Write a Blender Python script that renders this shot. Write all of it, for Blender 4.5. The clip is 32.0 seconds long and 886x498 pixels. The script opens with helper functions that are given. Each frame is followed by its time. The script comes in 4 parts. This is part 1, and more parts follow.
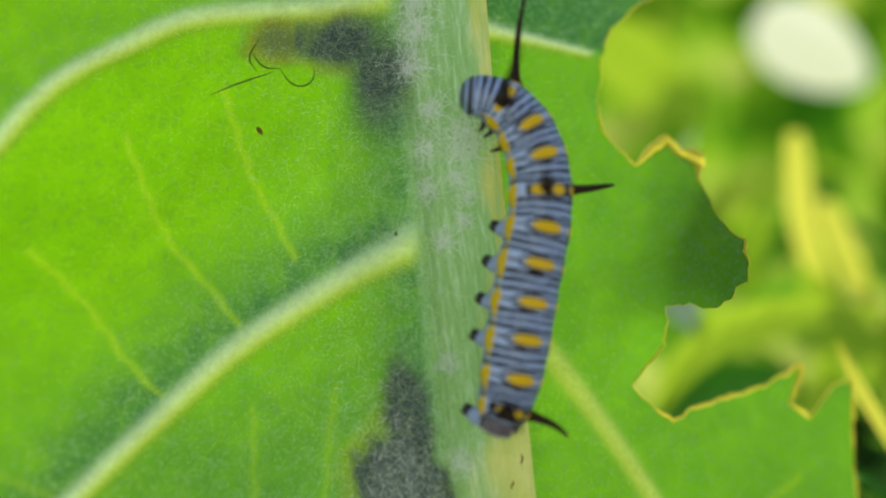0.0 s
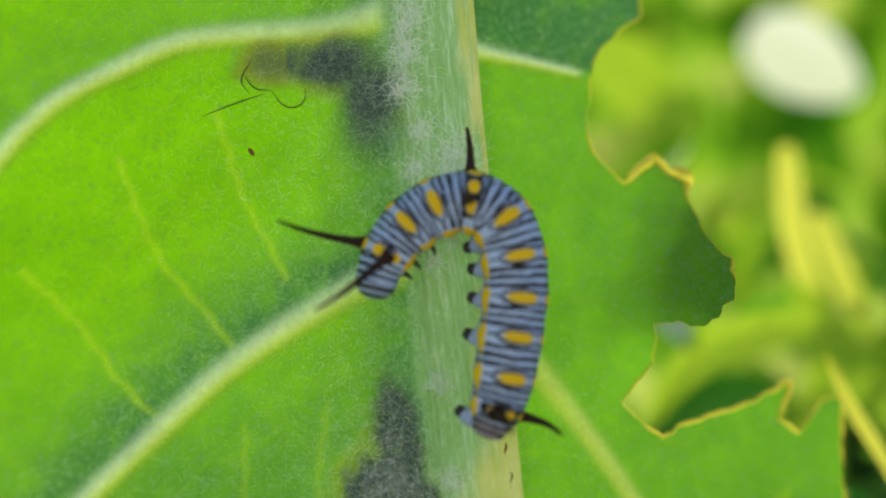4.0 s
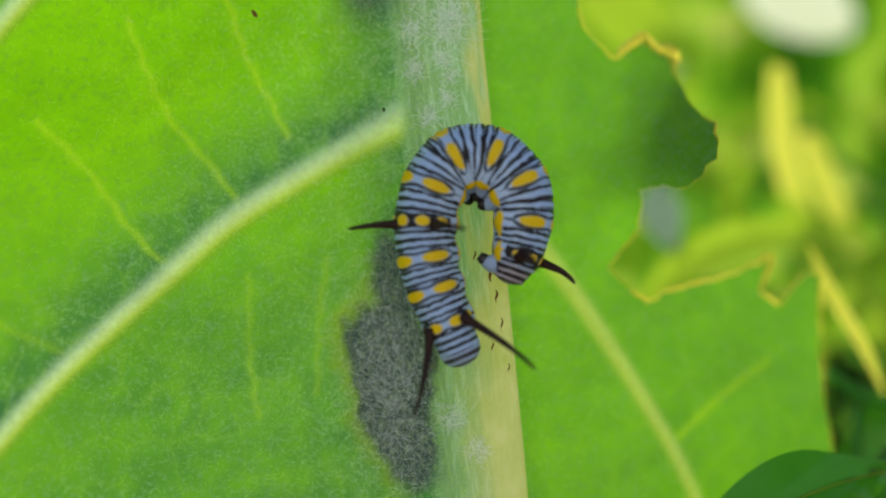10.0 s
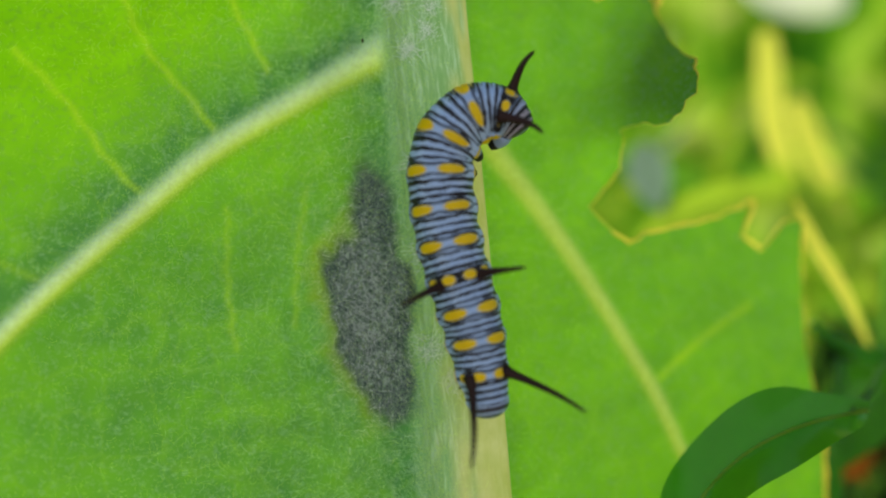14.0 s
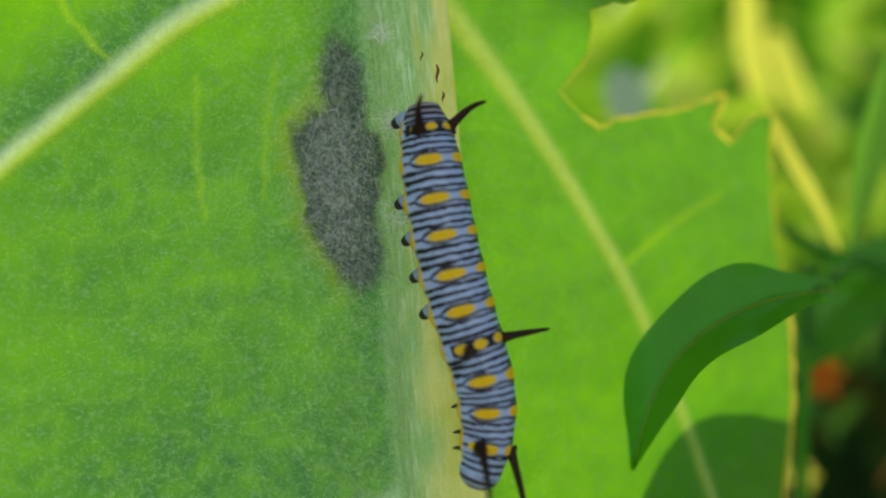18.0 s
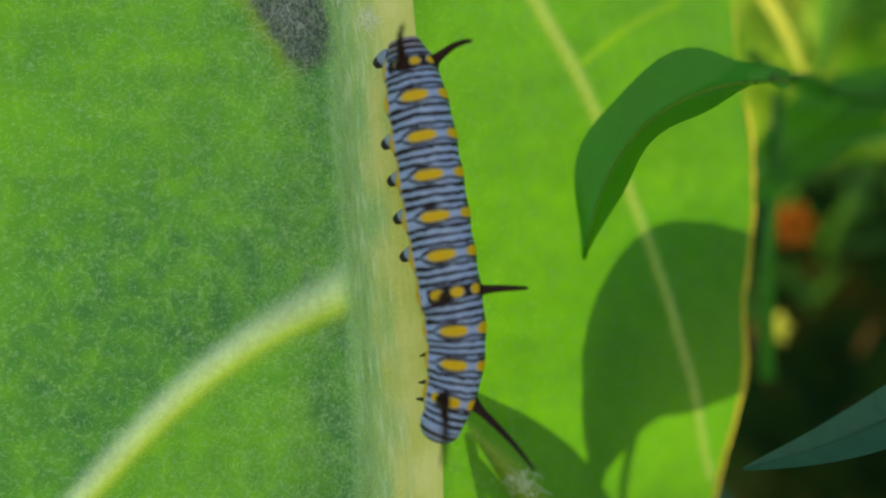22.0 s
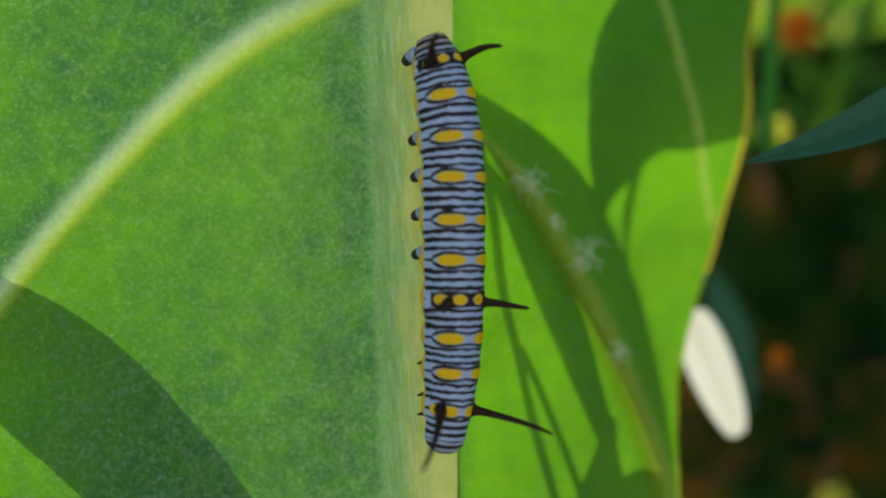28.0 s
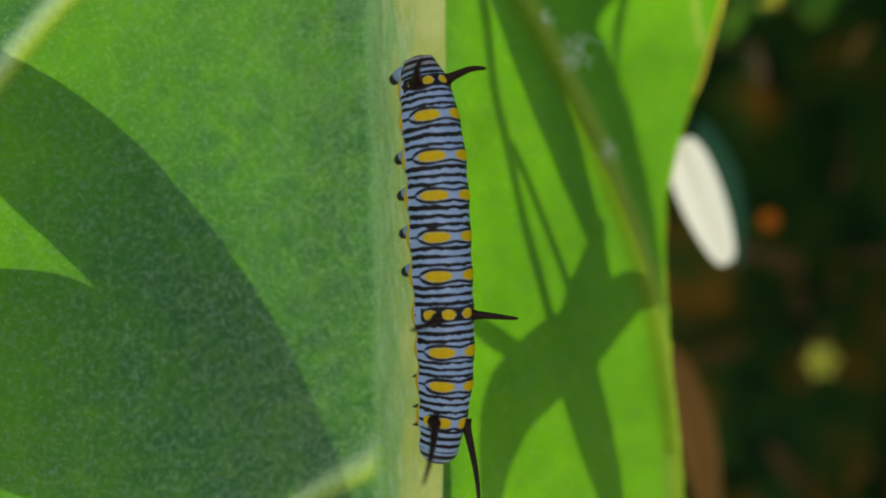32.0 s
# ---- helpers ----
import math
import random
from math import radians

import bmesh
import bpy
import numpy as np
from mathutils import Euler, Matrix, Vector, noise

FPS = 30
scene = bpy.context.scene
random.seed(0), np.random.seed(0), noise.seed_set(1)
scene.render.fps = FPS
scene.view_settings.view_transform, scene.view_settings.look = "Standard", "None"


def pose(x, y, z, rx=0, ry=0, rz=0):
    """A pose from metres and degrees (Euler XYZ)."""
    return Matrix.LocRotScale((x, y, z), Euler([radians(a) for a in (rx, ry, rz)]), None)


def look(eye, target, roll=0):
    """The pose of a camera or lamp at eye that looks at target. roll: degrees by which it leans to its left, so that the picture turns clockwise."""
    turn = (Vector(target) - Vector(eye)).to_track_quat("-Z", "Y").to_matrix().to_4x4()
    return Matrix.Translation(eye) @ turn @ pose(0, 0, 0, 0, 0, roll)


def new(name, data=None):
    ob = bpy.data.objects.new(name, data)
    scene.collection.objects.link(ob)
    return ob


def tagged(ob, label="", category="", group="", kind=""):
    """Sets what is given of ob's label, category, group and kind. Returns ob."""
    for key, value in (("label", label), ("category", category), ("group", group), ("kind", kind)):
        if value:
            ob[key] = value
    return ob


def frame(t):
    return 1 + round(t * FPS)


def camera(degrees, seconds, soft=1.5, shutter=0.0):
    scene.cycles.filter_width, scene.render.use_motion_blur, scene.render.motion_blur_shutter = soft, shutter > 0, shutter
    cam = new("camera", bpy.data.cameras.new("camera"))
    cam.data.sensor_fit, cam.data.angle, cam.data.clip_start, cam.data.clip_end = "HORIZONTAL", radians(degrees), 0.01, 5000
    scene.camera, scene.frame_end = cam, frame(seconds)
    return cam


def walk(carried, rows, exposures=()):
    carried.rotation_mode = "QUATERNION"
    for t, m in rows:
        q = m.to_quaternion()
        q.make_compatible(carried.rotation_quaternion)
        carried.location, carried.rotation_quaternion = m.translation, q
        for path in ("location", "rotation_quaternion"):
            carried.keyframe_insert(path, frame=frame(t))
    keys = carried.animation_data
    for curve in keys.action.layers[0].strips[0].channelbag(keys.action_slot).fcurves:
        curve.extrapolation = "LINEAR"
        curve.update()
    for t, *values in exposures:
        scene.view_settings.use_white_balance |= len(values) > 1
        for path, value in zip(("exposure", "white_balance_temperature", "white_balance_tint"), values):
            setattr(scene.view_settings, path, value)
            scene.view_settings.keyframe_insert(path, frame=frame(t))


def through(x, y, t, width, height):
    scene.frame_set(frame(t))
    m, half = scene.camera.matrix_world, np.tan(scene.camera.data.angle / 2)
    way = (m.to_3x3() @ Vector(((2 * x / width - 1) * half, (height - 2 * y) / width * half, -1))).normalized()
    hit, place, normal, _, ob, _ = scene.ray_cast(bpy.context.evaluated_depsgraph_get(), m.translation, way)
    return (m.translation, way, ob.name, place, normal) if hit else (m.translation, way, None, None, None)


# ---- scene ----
cam = camera(60.0, 32.0, soft=1.9)
cam.data.dof.use_dof = True
cam.data.dof.focus_distance = 0.066
cam.data.dof.aperture_fstop = 6.2
walk(cam, [
    (0, look((-0.00223, -0.06511, 0.00244), (-0.00242, 0.13451, 0.01483), -6.30)),
    (0.5, look((-0.00118, -0.06489, 0.00219), (-0.00168, 0.13476, 0.01396), -6.30)),
    (1, look((-0.00197, -0.06537, 0.00362), (-0.00233, 0.13429, 0.01533), -6.38)),
    (1.5, look((-0.00322, -0.06464, 0.00138), (-0.00335, 0.13492, 0.01464), -6.22)),
    (2, look((-0.00235, -0.06543, 0.00407), (-0.00280, 0.13422, 0.01587), -6.24)),
    (2.5, look((-0.00192, -0.06558, 0.00299), (-0.00176, 0.13404, 0.01539), -6.40)),
    (4.5, look((-0.00136, -0.06587, 0.00348), (-0.00084, 0.13363, 0.01765), -6.43)),
    (5, look((-0.00364, -0.06564, 0.00165), (-0.00450, 0.13401, 0.01338), -5.93)),
    (5.5, look((-0.00307, -0.06604, -0.00092), (-0.00463, 0.13370, 0.00914), -6.15)),
    (6, look((-0.00050, -0.06765, -0.00303), (-0.00101, 0.13218, 0.00532), -6.13)),
    (6.5, look((-0.00070, -0.07008, -0.00152), (-0.00174, 0.12973, 0.00705), -6.17)),
    (7, look((-0.00322, -0.06963, -0.00536), (-0.00458, 0.13019, 0.00298), -5.84)),
    (7.5, look((-0.00462, -0.06836, -0.00673), (-0.00463, 0.13146, 0.00175), -5.91)),
    (8, look((-0.00275, -0.06749, -0.00695), (-0.00312, 0.13232, 0.00179), -6.12)),
    (8.5, look((-0.00194, -0.06752, -0.00672), (-0.00182, 0.13227, 0.00242), -6.28)),
    (9, look((-0.00368, -0.06831, -0.00579), (-0.00348, 0.13153, 0.00201), -6.12)),
    (9.5, look((-0.00211, -0.06860, -0.00607), (-0.00221, 0.13124, 0.00197), -6.11)),
    (10, look((-0.00217, -0.06827, -0.00741), (-0.00217, 0.13154, 0.00121), -6.10)),
    (10.5, look((-0.00232, -0.06788, -0.00904), (-0.00252, 0.13189, 0.00044), -6.00)),
    (11, look((-0.00244, -0.06763, -0.00977), (-0.00319, 0.13216, -0.00065), -6.03)),
    (11.5, look((-0.00164, -0.06813, -0.00982), (-0.00197, 0.13170, -0.00154), -5.99)),
    (12, look((-0.00167, -0.06890, -0.00958), (-0.00243, 0.13093, -0.00146), -5.93)),
    (12.5, look((-0.00161, -0.06822, -0.01332), (-0.00113, 0.13149, -0.00261), -5.92)),
    (13, look((-0.00180, -0.06741, -0.01496), (-0.00148, 0.13237, -0.00557), -5.80)),
    (13.5, look((-0.00101, -0.06770, -0.01333), (-0.00080, 0.13211, -0.00458), -5.95)),
    (15.5, look((-0.00113, -0.06810, -0.01414), (-0.00085, 0.13177, -0.00717), -5.56)),
    (16, look((0.00049, -0.06844, -0.01446), (-0.00012, 0.13146, -0.00818), -5.59)),
    (16.5, look((0.00031, -0.06818, -0.01720), (0.00181, 0.13163, -0.00873), -5.65)),
    (17, look((0.00123, -0.06789, -0.02191), (0.00010, 0.13198, -0.01472), -5.87)),
    (17.5, look((-0.00074, -0.06717, -0.02338), (0.00262, 0.13268, -0.01651), -5.78)),
    (18, look((-0.00004, -0.06795, -0.02463), (0.00216, 0.13192, -0.01762), -5.70)),
    (18.5, look((-0.00119, -0.06739, -0.03081), (0.00083, 0.13253, -0.02548), -5.75)),
    (19, look((-0.00072, -0.06757, -0.03366), (0.00014, 0.13237, -0.02885), -5.78)),
    (19.5, look((-0.00135, -0.06699, -0.03953), (-0.00090, 0.13298, -0.03604), -5.95)),
    (20, look((-0.00126, -0.06643, -0.04048), (-0.00065, 0.13356, -0.03780), -5.90)),
    (20.5, look((0.00082, -0.06681, -0.03714), (0.00120, 0.13319, -0.03686), -5.93)),
    (21, look((0.00201, -0.06751, -0.03751), (0.00209, 0.13249, -0.03742), -6.07)),
    (21.5, look((0.00372, -0.06729, -0.04242), (0.00204, 0.13267, -0.03872), -6.15)),
    (22, look((0.00363, -0.06738, -0.04278), (0.00278, 0.13261, -0.04083), -6.06)),
    (22.5, look((0.00223, -0.06701, -0.04810), (0.00153, 0.13298, -0.05045), -5.45)),
    (23, look((0.00177, -0.06670, -0.04772), (0.00236, 0.13330, -0.04832), -5.77)),
    (23.5, look((0.00439, -0.06702, -0.04763), (0.00253, 0.13291, -0.05265), -5.67)),
    (24, look((0.00334, -0.06632, -0.05056), (0.00529, 0.13367, -0.05002), -5.84)),
    (24.5, look((0.00307, -0.06682, -0.04954), (0.00229, 0.13307, -0.05609), -4.98)),
    (26.5, look((0.00058, -0.06850, -0.05530), (-0.00217, 0.13141, -0.06085), -5.34)),
    (27, look((0.00284, -0.06917, -0.06049), (0.00068, 0.13081, -0.06292), -5.39)),
    (27.5, look((0.00031, -0.06980, -0.06408), (-0.00069, 0.13019, -0.06520), -5.18)),
    (28, look((-0.00002, -0.06920, -0.06920), (-0.00104, 0.13079, -0.07028), -5.19)),
    (28.5, look((-0.00122, -0.06872, -0.07285), (-0.00249, 0.13127, -0.07371), -5.06)),
    (29, look((0.00035, -0.06831, -0.07562), (-0.00262, 0.13166, -0.07667), -5.08)),
    (29.5, look((0.00108, -0.06857, -0.07790), (-0.00156, 0.13139, -0.08118), -4.83)),
    (30, look((0.00102, -0.06990, -0.07851), (-0.00107, 0.13001, -0.08425), -4.95)),
    (30.5, look((-0.00088, -0.07018, -0.08109), (-0.00217, 0.12978, -0.08500), -4.85)),
    (31, look((-0.00171, -0.06983, -0.08772), (-0.00391, 0.13007, -0.08169), -5.03)),
    (31.5, look((-0.00044, -0.07071, -0.08652), (-0.00478, 0.12903, -0.09583), -4.18)),
    (32, look((-0.00076, -0.07077, -0.08857), (-0.00234, 0.12920, -0.09098), -4.95)),
], exposures=[(0, -0.04), (12, -0.08), (18, -0.1), (24, -0.16), (32, -0.24)])

# ---- light: a high sun behind the leaf, a clear sky ----
SUN_WAY = Vector((0.34, -0.60, -0.72)).normalized()
world = bpy.data.worlds.new("world")
scene.world = world
world.use_nodes = True
sky = world.node_tree.nodes.new("ShaderNodeTexSky")
sky.sky_type, sky.sun_disc = "NISHITA", False
sky.sun_elevation = math.asin(-SUN_WAY.z)
sky.sun_rotation = math.atan2(-SUN_WAY.x, -SUN_WAY.y)
back = world.node_tree.nodes["Background"]
back.inputs["Strength"].default_value = 0.15
world.node_tree.links.new(sky.outputs[0], back.inputs["Color"])
sun = new("sun", bpy.data.lights.new("sun", "SUN"))
sun.data.energy, sun.data.angle, sun.data.color = 3.6, radians(0.6), (1.0, 0.95, 0.86)
sun.matrix_world = look((0, 0.5, 0.5), Vector((0, 0.5, 0.5)) + SUN_WAY)

CM = 0.01


# ---- materials ----
def nodes(name):
    m = bpy.data.materials.new(name)
    m.use_nodes = True
    nt = m.node_tree
    nt.nodes.clear()
    out = nt.nodes.new("ShaderNodeOutputMaterial")

    def add(kind, **values):
        n = nt.nodes.new(kind)
        for key, v in values.items():
            n.inputs[key.replace("_", " ")].default_value = v
        return n

    def join(a, b):
        nt.links.new(a, b)

    return m, nt, out, add, join


def noise_at(add, join, coords, scale, detail=4.0, rough=0.55):
    n = add("ShaderNodeTexNoise", Scale=scale, Detail=detail, Roughness=rough)
    join(coords, n.inputs["Vector"])
    return n.outputs["Fac"]


def ramp(nt, join, fac, *stops):
    r = nt.nodes.new("ShaderNodeValToRGB")
    while len(r.color_ramp.elements) < len(stops):
        r.color_ramp.elements.new(0.5)
    for e, (at, c) in zip(r.color_ramp.elements, stops):
        e.position, e.color = at, (*c, 1)
    join(fac, r.inputs["Fac"])
    return r.outputs["Color"]


def blend(nt, join, fac, a, b, kind="MIX"):
    n = nt.nodes.new("ShaderNodeMix")
    n.data_type, n.blend_type = "RGBA", kind
    for socket, v in ((n.inputs["Factor"], fac), (n.inputs["A"], a), (n.inputs["B"], b)):
        if isinstance(v, (int, float)):
            socket.default_value = v
        elif isinstance(v, tuple):
            socket.default_value = (*v, 1)
        else:
            join(v, socket)
    return n.outputs["Result"]


def leaf_material(name, top, through, share=0.55, rough=0.55, grain=900.0, bump=0.00006, gloss=0.25):
    """A thin leaf: part of the light is thrown back, part comes through."""
    m, nt, out, add, join = nodes(name)
    at = add("ShaderNodeTexCoord").outputs["Object"]
    fine, wide = noise_at(add, join, at, grain), noise_at(add, join, at, 90.0, 3.0)
    a = blend(nt, join, fine, tuple(v * 0.72 for v in top), tuple(min(v * 1.28, 1) for v in top))
    b = blend(nt, join, wide, tuple(v * 0.8 for v in through), tuple(min(v * 1.2, 1) for v in through))
    d = add("ShaderNodeBsdfPrincipled", Roughness=rough)
    d.inputs["Specular IOR Level"].default_value = gloss
    join(a, d.inputs["Base Color"])
    t = add("ShaderNodeBsdfTranslucent")
    join(b, t.inputs["Color"])
    relief = add("ShaderNodeBump", Strength=0.6, Distance=bump)
    join(fine, relief.inputs["Height"])
    join(relief.outputs[0], d.inputs["Normal"])
    mix = add("ShaderNodeMixShader", Fac=share)
    join(d.outputs[0], mix.inputs[1])
    join(t.outputs[0], mix.inputs[2])
    join(mix.outputs[0], out.inputs["Surface"])
    return m


def plain_material(name, low, high, rough=0.6, scale=600.0, bump=0.00005, through=None, share=0.3, gloss=0.3, spots=None):
    m, nt, out, add, join = nodes(name)
    at = add("ShaderNodeTexCoord").outputs["Object"]
    fine, wide = noise_at(add, join, at, scale), noise_at(add, join, at, scale / 7, 3.0)
    c = blend(nt, join, fine, low, high)
    c = blend(nt, join, ramp(nt, join, wide, (0.35, (0, 0, 0)), (0.75, (0.35, 0.35, 0.35))), c, tuple(v * 0.7 for v in low))
    if spots:
        c = blend(nt, join, ramp(nt, join, noise_at(add, join, at, spots[0], 2.0), (0.62, (0, 0, 0)), (0.7, (1, 1, 1))), c, spots[1])
    d = add("ShaderNodeBsdfPrincipled", Roughness=rough)
    d.inputs["Specular IOR Level"].default_value = gloss
    join(c, d.inputs["Base Color"])
    relief = add("ShaderNodeBump", Strength=0.7, Distance=bump)
    join(fine, relief.inputs["Height"])
    join(relief.outputs[0], d.inputs["Normal"])
    if through:
        t = add("ShaderNodeBsdfTranslucent", Color=(*through, 1))
        mix = add("ShaderNodeMixShader", Fac=share)
        join(d.outputs[0], mix.inputs[1])
        join(t.outputs[0], mix.inputs[2])
        join(mix.outputs[0], out.inputs["Surface"])
    else:
        join(d.outputs[0], out.inputs["Surface"])
    return m


def milkweed_material():
    """Tissue of the large leaf. Fields on the mesh say where it is felted and dimmed, stained, veined or part of the
    midrib.
    """
    m, nt, out, add, join = nodes("milkweed_tissue")
    at = add("ShaderNodeTexCoord").outputs["Object"]

    def field(key):
        n = nt.nodes.new("ShaderNodeAttribute")
        n.attribute_name = key
        return n.outputs["Fac"]

    def mapped(value, low, high):
        n = add("ShaderNodeMapRange")
        n.inputs["To Min"].default_value, n.inputs["To Max"].default_value = low, high
        join(value, n.inputs["Value"])
        return n.outputs[0]

    felt_dim, stain, pale, vein, across, rib, smooth, rust = [field(k) for k in ("felt_dim", "stain", "pale", "vein", "across", "rib", "smooth_side", "rust")]
    fine, mid, wide = noise_at(add, join, at, 900.0), noise_at(add, join, at, 330.0, 5.0, 0.65), noise_at(add, join, at, 90.0, 3.0)
    a = blend(nt, join, fine, (0.030, 0.065, 0.003), (0.056, 0.115, 0.006))
    b = blend(nt, join, wide, (0.21, 0.60, 0.001), (0.30, 0.74, 0.002))
    b = blend(nt, join, ramp(nt, join, mid, (0.40, (0.35, 0.35, 0.35)), (0.62, (0.0, 0.0, 0.0))), b, (0.13, 0.46, 0.002))
    a = blend(nt, join, felt_dim, a, (0.078, 0.215, 0.120))
    b = blend(nt, join, felt_dim, b, (0.045, 0.175, 0.018))
    # specks where hairs cross
    speck = ramp(nt, join, noise_at(add, join, at, 2100.0, 4.0, 0.75), (0.50, (0, 0, 0)), (0.63, (1, 1, 1)))
    a = blend(nt, join, blend(nt, join, felt_dim, (0.10, 0.10, 0.10), (0.80, 0.80, 0.80)), a, blend(nt, join, speck, a, (0.42, 0.58, 0.48)))
    b = blend(nt, join, blend(nt, join, speck, (0.0, 0.0, 0.0), (0.42, 0.42, 0.42)), b, (0.09, 0.27, 0.004))
    # the finest net of veins
    cells = add("ShaderNodeTexVoronoi", Scale=210.0)
    cells.feature = "DISTANCE_TO_EDGE"
    bent = add("ShaderNodeMapping", Scale=(1.0, 0.0, 0.8))
    join(at, bent.inputs["Vector"])
    warp = add("ShaderNodeTexNoise", Scale=260.0, Detail=3.0)
    join(bent.outputs[0], warp.inputs["Vector"])
    moved = nt.nodes.new("ShaderNodeVectorMath")
    moved.operation = "MULTIPLY_ADD"
    join(warp.outputs["Color"], moved.inputs[0])
    moved.inputs[1].default_value = (0.004, 0.004, 0.004)
    join(bent.outputs[0], moved.inputs[2])
    join(moved.outputs[0], cells.inputs["Vector"])
    net = ramp(nt, join, cells.outputs["Distance"], (0.0, (0.12, 0.12, 0.12)), (0.05, (0.0, 0.0, 0.0)))
    b = blend(nt, join, net, b, (0.42, 0.78, 0.02))
    a = blend(nt, join, pale, a, (0.22, 0.34, 0.05))
    b = blend(nt, join, pale, b, (0.46, 0.74, 0.01))
    # side veins: shadow edge painted olive below, cream in the middle, bluish down above
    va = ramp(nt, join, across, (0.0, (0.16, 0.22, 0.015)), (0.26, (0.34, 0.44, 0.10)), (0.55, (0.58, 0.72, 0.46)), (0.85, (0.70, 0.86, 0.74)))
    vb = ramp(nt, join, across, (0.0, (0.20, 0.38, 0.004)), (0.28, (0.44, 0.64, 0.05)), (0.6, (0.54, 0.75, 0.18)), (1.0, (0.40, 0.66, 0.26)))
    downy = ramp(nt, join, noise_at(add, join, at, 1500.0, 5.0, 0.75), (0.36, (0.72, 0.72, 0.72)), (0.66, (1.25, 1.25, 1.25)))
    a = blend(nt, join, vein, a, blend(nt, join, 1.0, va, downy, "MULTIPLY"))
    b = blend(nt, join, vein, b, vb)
    # midrib: downy and bluish on one flank, smooth and creamy on the other, streaked along its length
    squeeze = add("ShaderNodeMapping", Scale=(1.0, 1.0, 0.12))
    join(at, squeeze.inputs["Vector"])
    streak, blotch = noise_at(add, join, squeeze.outputs[0], 2600.0, 5.0, 0.7), noise_at(add, join, at, 260.0, 4.0)
    ra = ramp(nt, join, streak, (0.36, (0.15, 0.28, 0.12)), (0.52, (0.25, 0.39, 0.22)), (0.68, (0.58, 0.70, 0.58)))
    rc = ramp(nt, join, blotch, (0.35, (0.34, 0.42, 0.13)), (0.65, (0.56, 0.58, 0.30)))
    rc = blend(nt, join, ramp(nt, join, streak, (0.45, (0.0, 0.0, 0.0)), (0.7, (0.4, 0.4, 0.4))), rc, (0.62, 0.66, 0.42))
    a = blend(nt, join, rib, a, blend(nt, join, smooth, ra, rc))
    b = blend(nt, join, rib, b, blend(nt, join, smooth, (0.30, 0.60, 0.15), (0.58, 0.66, 0.10)))
    worn = ramp(nt, join, noise_at(add, join, at, 700.0, 5.0), (0.3, (0.032, 0.052, 0.060)), (0.7, (0.075, 0.105, 0.115)))
    a = blend(nt, join, rust, a, (0.12, 0.075, 0.008))
    b = blend(nt, join, rust, b, (0.40, 0.30, 0.004))
    a = blend(nt, join, stain, a, worn)
    b = blend(nt, join, stain, b, (0.045, 0.075, 0.045))
    d = add("ShaderNodeBsdfPrincipled", Roughness=0.6)
    d.inputs["Specular IOR Level"].default_value = 0.06
    join(a, d.inputs["Base Color"])
    bump = add("ShaderNodeBump", Strength=0.7, Distance=0.00008)
    join(fine, bump.inputs["Height"])
    join(bump.outputs[0], d.inputs["Normal"])
    t = add("ShaderNodeBsdfTranslucent")
    join(b, t.inputs["Color"])
    mix = add("ShaderNodeMixShader")
    part_through = blend(nt, join, rib, blend(nt, join, vein, (0.62, 0.62, 0.62), (0.50, 0.50, 0.50)), (0.29, 0.29, 0.29))
    join(part_through, mix.inputs[0])
    join(d.outputs[0], mix.inputs[1])
    join(t.outputs[0], mix.inputs[2])
    join(mix.outputs[0], out.inputs["Surface"])
    return m


TISSUE = milkweed_material()
MARGIN = plain_material("dry_margin", (0.60, 0.52, 0.08), (0.80, 0.72, 0.20), 0.7, 900.0, through=(0.95, 0.80, 0.07), share=0.7)
HAIR = plain_material("white_down", (0.56, 0.70, 0.30), (0.74, 0.84, 0.44), 0.7, 300.0, through=(0.70, 0.95, 0.16), share=0.62, gloss=0.05)
# pale surface of the added reflector behind the camera
FILL_WALL = plain_material("pale_fill_reflector", (0.66, 0.70, 0.70), (0.72, 0.76, 0.76), 0.9, 8.0, 0.001)
DARK_LEAF = leaf_material("dark_glossy_leaf", (0.04, 0.16, 0.010), (0.15, 0.60, 0.010), 0.45, 0.19, 500.0, gloss=0.4)
BLUE_LEAF = leaf_material("blue_green_leaf", (0.03, 0.115, 0.065), (0.02, 0.08, 0.03), 0.2, 0.5, 700.0, gloss=0.2)
GREY_LEAF = leaf_material("grey_green_leaf", (0.30, 0.42, 0.32), (0.24, 0.36, 0.22), 0.4, 0.5, 500.0)
YOUNG_LEAF = leaf_material("yellow_green_leaf", (0.22, 0.34, 0.03), (0.55, 0.80, 0.03), 0.55, 0.45, 300.0)
MID_LEAF = leaf_material("green_leaf", (0.05, 0.14, 0.03), (0.20, 0.50, 0.02), 0.5, 0.4, 300.0)
STALK = plain_material("yellow_stalk", (0.55, 0.57, 0.07), (0.75, 0.74, 0.16), 0.5, 200.0, through=(0.94, 0.92, 0.11), share=0.7, gloss=0.1)
# near-white, so that blown-out highlights are put into the colour
PALE = plain_material("pale_highlight_leaf", (0.80, 0.80, 0.70), (0.90, 0.90, 0.82), 0.5, 200.0, through=(0.90, 0.90, 0.74), share=0.85)
ORANGE = plain_material("orange_petal", (0.36, 0.09, 0.008), (0.52, 0.16, 0.014), 0.6, 200.0, through=(0.5, 0.15, 0.008), share=0.4, gloss=0.1)
BROWN = plain_material("brown_dead_leaf", (0.07, 0.035, 0.01), (0.15, 0.08, 0.02), 0.7, 200.0, through=(0.3, 0.15, 0.03), share=0.3)
